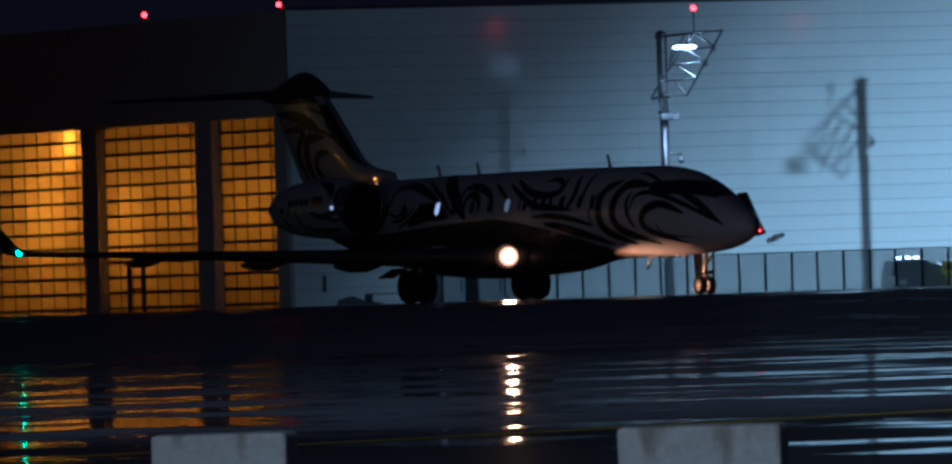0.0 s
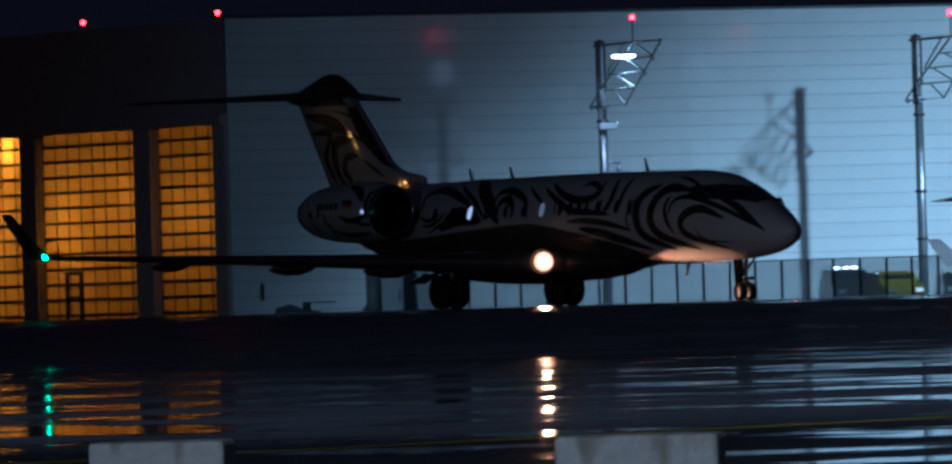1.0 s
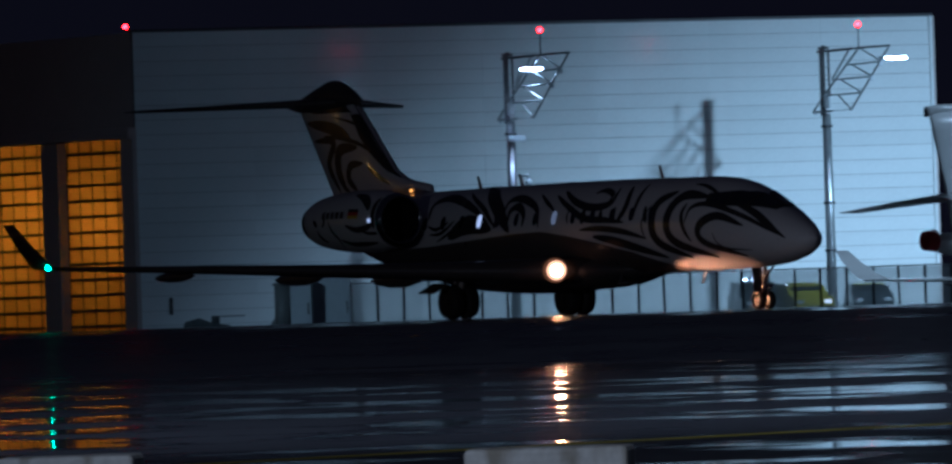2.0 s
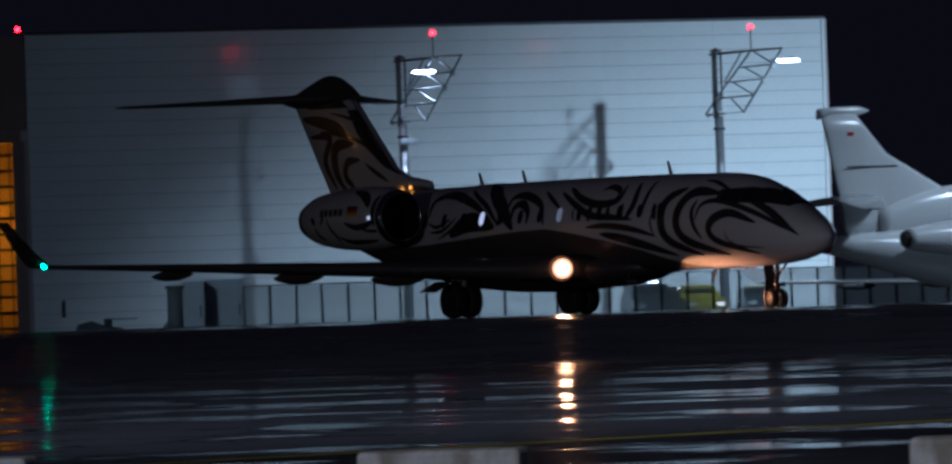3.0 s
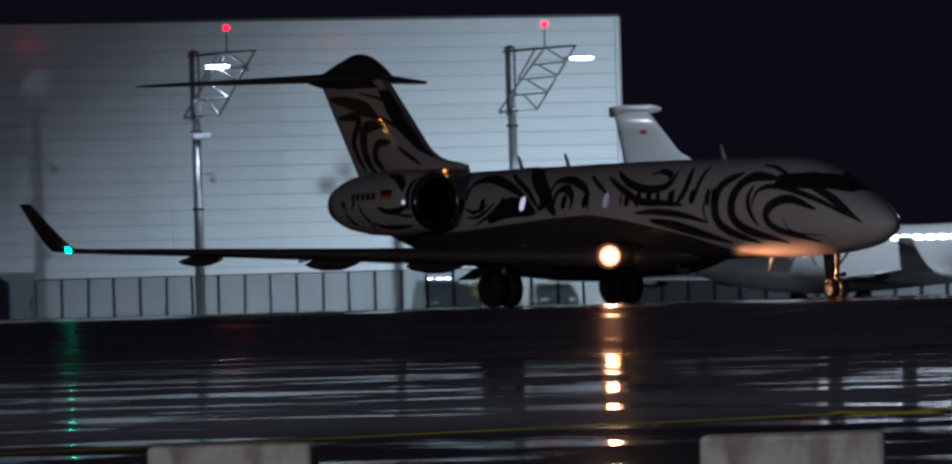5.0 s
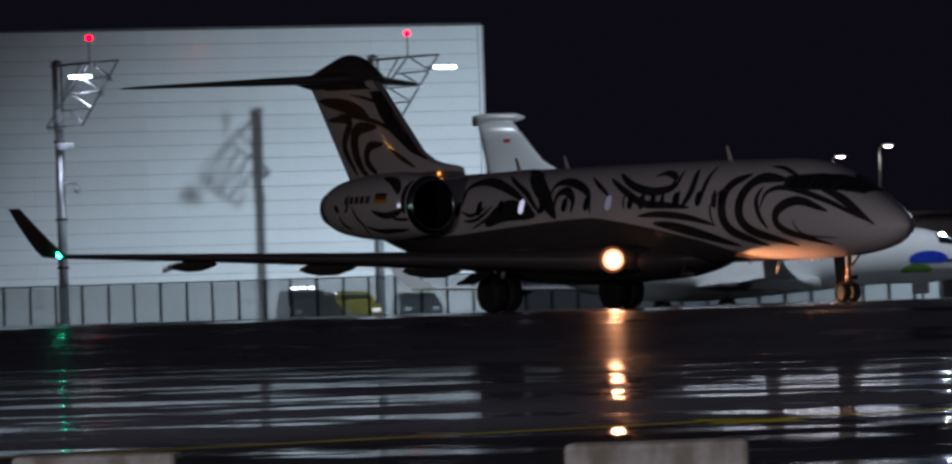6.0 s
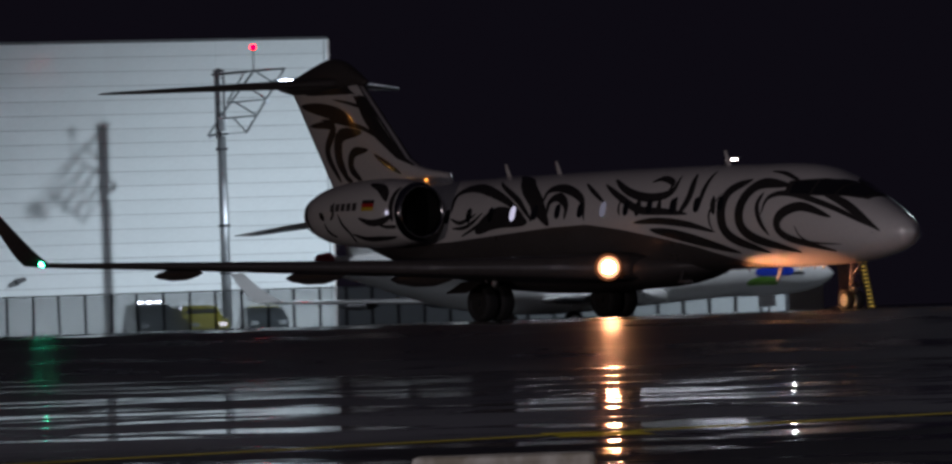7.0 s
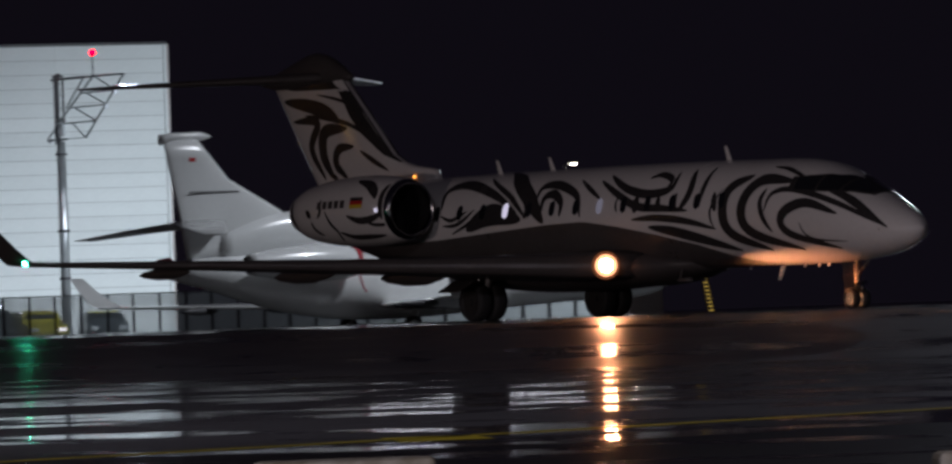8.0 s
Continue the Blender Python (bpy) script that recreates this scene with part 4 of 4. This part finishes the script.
for dy in (-0.17, 0.17):
    wheel(GEAR - 2.83, dy, 0.265, 0.20)
bm = bmesh.new()
rod(bm, (GEAR - 2.83, 0, 0.26), (GEAR - 2.70, 0, 1.35), 0.065)
rod(bm, (GEAR - 2.83, -0.2, 0.265), (GEAR - 2.83, 0.2, 0.265), 0.04)
rod(bm, (GEAR - 2.78, 0, 0.62), (GEAR - 2.55, 0, 0.52), 0.035)
rod(bm, (GEAR - 2.55, 0, 0.52), (GEAR - 2.80, 0, 0.36), 0.03)
rod(bm, (GEAR - 2.72, 0, 0.9), (GEAR - 2.2, 0, 1.30), 0.035)
part("nose_strut", bm, STEEL_DARK, jet, smooth=True)
bm = bmesh.new()
rod(bm, (GEAR - 2.70, -0.10, 0.66), (GEAR - 2.58, -0.10, 0.66), 0.06, 0.075, 14)
rod(bm, (GEAR - 2.70, 0.10, 0.66), (GEAR - 2.58, 0.10, 0.66), 0.06, 0.075, 14)
part("nose_gear_lamp", bm, CHROME, jet)
bm = bmesh.new()
bx(bm, 0, 0, 0, 0.34, 0.03, 0.86, 0.012, m=pose(GEAR - 3.12, 0, 0.83, 0, -4, 28))
part("nose_gear_door", bm, BLACK, jet)

# ---- the parked white trijet on the apron ----
F0 = 13.6
JET2 = smooth_table([(0.0, 0.05, 2.02, 1.92, 1.97), (0.3, 0.32, 2.26, 1.68, 1.98), (1.0, 0.62, 2.55, 1.42, 2.04), (1.9, 0.88, 2.95, 1.26, 2.14), (2.7, 1.05, 3.22, 1.2, 2.24), (4.0, 1.17, 3.36, 1.18, 2.30), (5.0, 1.18, 3.38, 1.18, 2.32), (8.0, 1.19, 3.30, 1.0, 2.3), (14.0, 1.30, 3.30, 0.74, 2.2),
                     (16.5, 1.22, 3.36, 0.88, 2.35), (19.0, 0.95, 3.36, 1.38, 2.55), (21.5, 0.66, 3.25, 2.1, 2.76), (23.1, 0.38, 3.12, 2.52, 2.84)])
tri = thing("parked_trijet", pose(22.62, 356.8, BASE, 0, 0, 30), "white parked trijet with blue and green nose paint and red covers", "aircraft")
part("fuselage", loft([hull_ring(JET2, a, 40, F0) for a in [0, 0.08, 0.2, 0.4, 0.7, 1.0, 1.4, 1.9, 2.3, 2.7, 3.3, 4, 5, 7, 9, 11, 13, 14, 15, 16, 17, 18, 19, 20, 21, 22, 23.1]]), FALCON, tri, smooth=True)
part("exhaust_nozzle", loft([[(F0 - a, r * math.cos(math.tau * k / 24), 2.9 + r * math.sin(math.tau * k / 24)) for k in range(24)] for a, r in ((23.0, 0.42), (23.45, 0.36), (23.46, 0.30), (23.2, 0.28))]), REDCOVER, tri, "dark red covered exhaust", smooth=True)


bm = bmesh.new()
bmesh.ops.create_uvsphere(bm, u_segments=14, v_segments=10, radius=0.10, matrix=pose(F0 - 2.35, -0.42, 2.98))
part("cockpit_lamp", bm, G_STRONG, tri, "bright white lamp at the cockpit", smooth=True)


def tri_edge(z):
    return float(np.interp(z, (3.2, 4.3, 4.97, 5.5, 6.22, 7.7), (15.2, 17.0, 17.94, 18.95, 20.3, 21.6))), float(np.interp(z, (3.2, 4.95, 7.7), (22.2, 22.5, 23.1)))


part("fin", loft([[(F0 - x, t if t >= 0 else t / 0.75, z) for x, t in foil(tri_edge(z)[0], tri_edge(z)[1] - tri_edge(z)[0], 0.26)] for z in (3.2, 3.7, 4.3, 4.95, 5.5, 6.2, 7.0, 7.7)]), FALCON, tri, smooth=True)
CAP = smooth_table([(21.0, 0.04, 7.86, 7.76, 7.81), (21.3, 0.14, 7.96, 7.66, 7.81), (22.0, 0.17, 7.98, 7.60, 7.8), (23.0, 0.12, 7.94, 7.55, 7.78), (23.25, 0.09, 7.9, 7.5, 7.75)])
part("fin_cap", loft([hull_ring(CAP, 21.0 + 0.225 * i, 18, F0) for i in range(11)]), FALCON, tri, smooth=True)
part("cheat_line", box(F0 - 21.0, -0.17, 5.72, 2.2, 0.02, 0.05), STEEL_DARK, tri)
part("flag_patch", box(F0 - 21.9, -0.14, 6.95, 0.28, 0.03, 0.14), RED, tri)
# intake over the rear fuselage
DUCT2 = smooth_table([(15.1, 0.44, 4.84, 3.75, 4.28), (15.4, 0.54, 4.96, 3.6, 4.28), (17.0, 0.58, 4.98, 3.4, 4.2), (19.0, 0.5, 4.7, 3.2, 4.0), (21.0, 0.3, 4.0, 3.1, 3.5)])
part("centre_intake", loft([hull_ring(DUCT2, 15.1 + 0.4 * i, 28, F0) for i in range(15)]), FALCON, tri, smooth=True)
bm = bmesh.new()
rod(bm, (F0 - 15.12, 0, 4.28), (F0 - 15.05, 0, 4.28), 0.40, 0.38, 24)
part("intake_cover", bm, REDCOVER, tri, "dark red intake cover")
for side in (-1, 1):
    POD = smooth_table([(15.9, 0.48), (16.1, 0.58), (17.0, 0.68), (18.4, 0.66), (19.6, 0.54), (20.6, 0.38)])
    pod = part("engine_pod", loft([[(F0 - a, side * (1.78 + float(POD(a)[0]) * math.cos(math.tau * k / 28)), 2.95 + float(POD(a)[0]) * math.sin(math.tau * k / 28)) for k in range(28)] for a in (15.9 + 0.235 * i for i in range(21))]), FALCON, tri, smooth=True)
    bm = bmesh.new()
    rod(bm, (F0 - 16.02, side * 1.78, 2.95), (F0 - 15.78, side * 1.78, 2.95), 0.565, 0.50, 28)
    part("intake_cover", bm, REDCOVER, pod, "dark red intake cover")
    bm = bmesh.new()
    rod(bm, (F0 - 20.55, side * 1.78, 2.95), (F0 - 20.75, side * 1.78, 2.95), 0.34, 0.28, 20)
    part("nozzle", bm, DUCT, pod)
    part("warning_ribbon", rods([((F0 - 15.9, side * 2.22, 2.80), (F0 - 15.98, side * 2.30, 2.35)), ((F0 - 15.98, side * 2.30, 2.35), (F0 - 15.85, side * 2.30, 1.95)), ((F0 - 15.85, side * 2.30, 1.95), (F0 - 15.7, side * 2.28, 1.80))], 0.035, 6), RIBBON, pod, "red cloth warning ribbon hanging from the cover")
    wing(tri, ((0.7, 8.2, 6.2, 0.55, 1.25), (1.2, 8.6, 5.6, 0.5, 1.26), (5.0, 11.9, 3.6, 0.3, 1.34), (9.5, 15.3, 2.2, 0.18, 1.45), (12.2, 17.2, 1.4, 0.10, 1.52)), side, FALCON, origin=F0)
    part("winglet", loft([[(F0 - x, side * (12.2 + 0.85 * f + 0.6 * t), 1.52 + 1.2 * f**1.5) for x, t in foil(17.2 + 1.5 * f, 1.4 - 0.8 * f, 0.07)] for f in (0, 0.2, 0.45, 0.7, 1.0)]), FALCON, tri, smooth=True)
    wing(tri, ((0.25, 20.6, 2.4, 0.22, 4.55), (2.5, 22.0, 1.7, 0.14, 4.32), (4.6, 23.3, 1.0, 0.07, 4.08)), side, FALCON, "tailplane", origin=F0)
    for b, lead in ((4.4, 14.2), (7.6, 16.0)):
        part("flap_fairing", loft([[(F0 - lead - 1.8 * f, side * b + 0.12 * k * math.cos(u), 1.22 + 0.03 * b / 4 + 0.16 * k * math.sin(u)) for u in (math.tau * i / 10 for i in range(10))] for f, k in ((0, 0.1), (0.2, 0.8), (0.5, 1), (0.8, 0.7), (1, 0.1))]), STEEL_DARK, tri, smooth=True)
    tyre = part("wheel", wheel_mesh(0.42, 0.26), RUBBER, tri, smooth=True)
    part("rim", rim_mesh(0.42, 0.26), GREYMETAL, tyre)
    tyre.matrix_basis = pose(0, side * 2.2, 0.42)
    bm = rods([((0, side * 2.2, 0.42), (0.2, side * 2.0, 1.3))], 0.09)
    part("main_strut", bm, GREYMETAL, tri)

    def tri_point(a, v, lift=0.012):
        half, top, bottom, mid = JET2(a)
        h = top - mid if v > mid else mid - bottom
        s = max(-0.98, min(0.98, (v - mid) / h))
        return (F0 - a, side * (half + lift) * math.sqrt(1 - s * s), mid + (h + lift) * s)
    for i in range(20):
        a = 5.2 + 0.56 * i
        rows = [[tri_point(a + 0.25 * k * (1 - abs(u) ** 3) ** 0.5, 2.78 + 0.10 * u) for k in (-1, 0, 1)] for u in (-0.95, -0.6, 0, 0.6, 0.95)]
        part("cabin_window", skin(rows), G_WINDOW if side < 0 else GLASS, tri, "brightly lit cabin window" if side < 0 else "", smooth=True)
    rows = [[tri_point(1.75 + 1.1 * i / 6, 2.60 + 0.10 * i / 6 + 0.36 * k / 4 * (0.4 + 0.6 * i / 6), 0.014) for k in range(5)] for i in range(7)]
    part("windscreen_pane", skin(rows), GLASS, tri, smooth=True)
    for ca, cv, ra, rv, s0, s1, w, mat_ in ((3.5, 2.02, 0.95, 0.16, 10, 170, 0.42, BLUE), (4.0, 1.62, 0.75, 0.14, 10, 170, 0.30, GREEN), (2.3, 1.98, 0.32, 0.05, 0, 180, 0.10, STEEL_DARK)):
        part("paint_swirl", swoosh(lambda a, v: tri_point(max(0.5, a), v), ca, cv, ra, rv, s0, s1, w), mat_, tri, smooth=True)
for dy in (-0.14, 0.14):
    tyre = part("wheel", wheel_mesh(0.26, 0.17), RUBBER, tri, smooth=True)
    tyre.matrix_basis = pose(F0 - 3.1, dy, 0.26)
bm = rods([((F0 - 3.1, 0, 0.26), (F0 - 3.0, 0, 1.3)), ((F0 - 3.1, -0.17, 0.26), (F0 - 3.1, 0.17, 0.26))], 0.05)
bx(bm, F0 - 3.3, -0.22, 0.98, 0.8, 0.03, 0.42)
part("nose_strut", bm, FALCON, tri)


# ---- apron clutter: vehicles, containers, ground gear ----
def service_car(m, paint, label, lightbar, tall):
    car = thing("service_car", m, label, "car")
    prof = [(-2.2, 0.35), (2.2, 0.35), (2.25, 0.75), (1.95, 1.02), (1.1, 1.10), (0.55, 1.15 + tall), (-1.7, 1.18 + tall), (-2.15, 1.05), (-2.25, 0.7)]
    rings = [[(x, y * (0.86 if z > 1.12 else 1.0), z) for x, z in prof] for y in (-0.9, -0.84, 0.84, 0.9)]
    part("body", loft(rings), paint, car)
    bm = bmesh.new()
    bx(bm, 0.88, 0, 1.12 + tall * 0.45, 0.05, 1.35, tall * 0.75, 0.01, m=Matrix.Identity(4))
    for s in (-1, 1):
        bx(bm, -0.5, s * 0.765, 1.15 + tall * 0.45, 1.9, 0.03, tall * 0.6)
    part("glazing", bm, GLASS, car)
    for x in (-1.4, 1.4):
        for s in (-1, 1):
            t = part("wheel", wheel_mesh(0.34, 0.22), RUBBER, car, smooth=True)
            t.matrix_basis = pose(x, s * 0.82, 0.34)
    for s in (-1, 1):
        part("headlamp", box(2.21, s * 0.62, 0.78, 0.08, 0.34, 0.16, 0.02), G_DIM if (paint is CARYELLOW and s > 0) else BOXWHITE, car)
    part("bumper", box(2.24, 0, 0.48, 0.12, 1.7, 0.2, 0.03), STEEL_DARK, car)
    part("number_plate", box(2.31, 0, 0.52, 0.02, 0.5, 0.11), BOXWHITE, car)
    if lightbar:
        bar = part("light_bar", box(-0.3, 0, 1.26 + tall, 0.3, 1.25, 0.12, 0.02), STEEL_DARK, car)
        for s in (-0.42, 0.0, 0.36):
            part("lens", box(-0.14, s, 1.26 + tall, 0.03, 0.24, 0.07), G_COOL, bar)
    else:
        part("roof_stripe", box(-0.6, 0, 1.19 + tall, 1.4, 1.3, 0.05, 0.01), CARYELLOW, car)
    return car


service_car(pose(9.1, 414, BASE, 0, 0, -82), CARDARK, "dark service van with a lit light bar parked behind the fence", True, 0.58)
service_car(pose(11.1, 412.5, BASE, 0, 0, -78), CARYELLOW, "yellow service car parked behind the mesh fence", False, 0.42)
service_car(pose(14.1, 415.5, BASE, 0, 0, -86), CARDARK, "dark service car parked behind the mesh fence", False, 0.30)

tank = thing("storage_tank", pose(-11.2, 398.5, BASE), "grey upright cylindrical tank beside a white container", "tank")
bm = bmesh.new()
rod(bm, (0, 0, 0), (0, 0, 2.2), 0.33, seg=28)
part("shell", bm, BOXGREY, tank, smooth=True)
bm = bmesh.new()
rod(bm, (0, 0, 2.2), (0, 0, 2.32), 0.42, 0.38, 28)
part("lid", bm, BOXGREY, tank, smooth=True)
part("side_step", loft([[(-0.34, y, 0), (-0.95, y, 0), (-0.34, y, 0.85)] for y in (-0.2, 0.2)]), BOXGREY, tank)


def container(m, w, d, h, material, label):
    c = thing("container", m, label, "container")
    part("body", box(0, 0, h / 2, w, d, h, 0.03), material, c)
    bm = bmesh.new()
    for k in range(int(w / 0.22)):
        bx(bm, -w / 2 + 0.12 + 0.22 * k, -d / 2 - 0.012, h / 2, 0.05, 0.03, h - 0.2)
    part("rib", bm, material, c)
    part("roof_rim", box(0, 0, h + 0.03, w + 0.06, d + 0.06, 0.08, 0.015), BOXWHITE, c)
    part("latch", box(w / 2 - 0.16, -d / 2 - 0.03, h * 0.5, 0.05, 0.05, 0.5), STEEL_DARK, c)
    return c


container(pose(-10.42, 399.2, BASE), 0.92, 1.5, 2.40, BOXWHITE, "narrow white steel container beside a tank")
container(pose(-9.16, 400.6, BASE), 1.62, 1.4, 2.44, BOXWHITE, "pale blue-white steel container at the fence's end")

tug = thing("tow_tractor", pose(-14.9, 411, BASE), "low dark tow tractor parked before the hangar", "tractor")
part("body", loft([[(x, y, z) for x, z in ((-1.1, 0.25), (1.0, 0.25), (1.05, 0.6), (0.3, 0.72), (-0.3, 0.95), (-0.9, 0.8))] for y in (-0.6, 0.6)]), CARDARK, tug)
part("cab_post", box(0.42, 0, 0.78, 0.36, 0.9, 0.5, 0.03), CARDARK, tug)
part("tow_bar", rods([((0.6, 0, 1.0), (1.7, 0, 1.0))], 0.03), GALV, tug)
for x in (-0.7, 0.65):
    for s in (-1, 1):
        t = part("wheel", wheel_mesh(0.27, 0.2), RUBBER, tug, smooth=True)
        t.matrix_basis = pose(x, s * 0.6, 0.27)

sign = thing("wall_sign", side_m @ pose(1.45, -0.06, 0.95), "narrow dark plate fixed to the white wall", "sign")
part("plate", box(0, 0, 0, 0.16, 0.03, 0.78, 0.01), STEEL_DARK, sign)


fitting = thing("wall_fitting", side_m @ pose(23.97, -0.02, 2.52), "dark unlit lamp fitting on a bracket on the white wall", "wall lamp")
bm = bmesh.new()
bx(bm, 0, -0.34, 0, 0.56, 0.30, 0.20, 0.05, m=pose(0, 0, 0, 0, -16, 0))
part("housing", bm, STEEL_DARK, fitting)
part("bracket", rods([((0, -0.02, 0.0), (0, -0.30, 0.02))], 0.03), STEEL_DARK, fitting)
part("wall_plate", box(0, -0.005, 0, 0.16, 0.03, 0.20, 0.008), STEEL_DARK, fitting)


# ---- distance: street lamps, a low lit building, a lit stair, a dim block ----
def street_lamp(x, y, z, reach, label):
    lamp = thing("street_lamp", pose(x, y, BASE), label, "street lamp", "far street lamps")
    bm = bmesh.new()
    rod(bm, (0, 0, 0), (0, 0, z + 0.55), 0.09, 0.06, 10)
    rod(bm, (0, 0, z + 0.5), (reach * 0.6, 0, z + 0.62), 0.06, 0.06, 8)
    part("pole", bm, GALV, lamp, smooth=True)
    head = part("lamp_head", box(reach, 0, z + 0.70, 0.9, 0.35, 0.14, 0.03), GALV, lamp)
    part("lens", loft([[(reach + s * 0.22, -0.03 + 0.14 * k * math.cos(u), z + 0.56 + 0.03 * k * math.sin(u)) for u in (math.tau * i / 10 for i in range(10))] for s, k in ((-1, 0.2), (-0.7, 0.85), (0, 1), (0.7, 0.85), (1, 0.2))]), G_WARM, head, smooth=True)


street_lamp(47.1, 600, 9.08, 0.55, "tall street lamp lit warm white behind the apron")
street_lamp(48.15, 600, 7.5, 0.5, "street lamp lit warm white behind the apron")
street_lamp(50.1, 600, 9.65, 0.6, "tall street lamp with a side arm lit warm white")

lit = thing("low_building", pose(51.6, 603, BASE), "low pale building with a dark flat roof behind the apron", "building")
part("wall", box(0, 3, 2.9, 9.6, 6, 5.8, 0.05), CLAD, lit)
part("roof", box(0, 3, 5.95, 10.0, 6.6, 0.25, 0.05), CLAD_DARK, lit)
part("eaves_band", box(0, -0.15, 4.05, 9.6, 0.3, 0.35, 0.03), CLAD_DARK, lit)
for k in range(11):
    lamp = thing("yard_lamp", pose(-340 + 11 * k, 372 + 7 * k, BASE), "tall yard lamp glowing amber far off", "street lamp", "amber yard lamps")
    bm = bmesh.new()
    rod(bm, (0, 0, 0), (0, 0, 9.0), 0.14, 0.09, 10)
    part("pole", bm, GALV, lamp, smooth=True)
    bm = bmesh.new()
    bmesh.ops.create_uvsphere(bm, u_segments=12, v_segments=8, radius=0.32, matrix=pose(0, 0, 9.2) @ Matrix.Diagonal((1, 1, 0.6, 1)))
    part("globe", bm, G_YARD, lamp, smooth=True)

stair = thing("lit_stair", pose(48.75, 500, BASE), "slanting steel stair with a dotted row of yellow lamps", "stair")
part("stringer", rods([((-0.45, 0.1, 5.6), (0.5, 0.1, 0.0)), ((-0.15, 0.1, 5.6), (0.8, 0.1, 0.0))], 0.05), STEEL_DARK, stair)
for k in range(26):
    f = k / 25
    part("step_lamp", box(-0.30 + 0.95 * f, 0, 5.5 - 5.3 * f, 0.22, 0.1, 0.07), G_YDIM, stair)


# ---- concrete blocks in a line near the camera ----
def concrete_block(x, y, w, top, turn):
    h = top + 1.1
    blk = thing("concrete_block", pose(x, y, -1.1, 0, 0, turn), "weathered pale concrete block standing on wet asphalt", "concrete block", "line of concrete blocks")
    bm = bmesh.new()
    bx(bm, 0, 0, h / 2, w, 0.6, h, 0.025)
    bmesh.ops.subdivide_edges(bm, edges=bm.edges, cuts=3, use_grid_fill=True)
    for v in bm.verts:
        v.co += 0.006 * noise.noise_vector(v.co * 5 + Vector((x, y, 0)))
    part("body", bm, CONCRETE, blk, smooth=False)
    bm = rods([((-0.12, 0, h - 0.04), (-0.12, 0, h - 0.01)), ((0.12, 0, h - 0.04), (0.12, 0, h - 0.01))], 0.02)
    part("lifting_eye", bm, STEEL_DARK, blk)


for x, y, w, top in ((-2.70, 52.9, 0.76, -0.572), (-0.015, 44, 0.76, -0.481), (2.30, 39, 0.76, -0.425), (4.41, 33, 0.76, -0.385)):
    concrete_block(x, y, w, top, -4)


def motions():
    path = ((0.0, -7.12, 297.53, 57.55), (0.5, -5.61, 295.10, 57.58), (1.0, -4.07, 292.64, 57.61), (1.5, -2.51, 290.14, 57.59), (3.0, 2.41, 282.45, 57.55),
            (3.5, 4.12, 279.78, 57.69), (4.0, 5.87, 277.02, 57.81), (5.5, 11.30, 268.48, 57.89), (6.0, 13.11, 265.60, 57.91), (6.5, 14.96, 262.66, 57.95),
            (7.0, 16.83, 259.68, 58.09), (7.5, 18.72, 256.66, 58.18), (8.0, 20.59, 253.64, 58.28))
    walk(jet, [(t, pose(x, y, 0, 0, 0, -h)) for t, x, y, h in path])
    way = [0.0]
    for p, q in zip(path, path[1:]):
        way.append(way[-1] + math.hypot(q[1] - p[1], q[2] - p[2]))
    times = [p[0] for p in path]
    for ob, x, y, r in wheels:
        walk(ob, [(k / 30, pose(x, y, r) @ Matrix.Rotation(float(np.interp(k / 30, times, way)) / r, 4, "Y")) for k in range(241)])


motions()
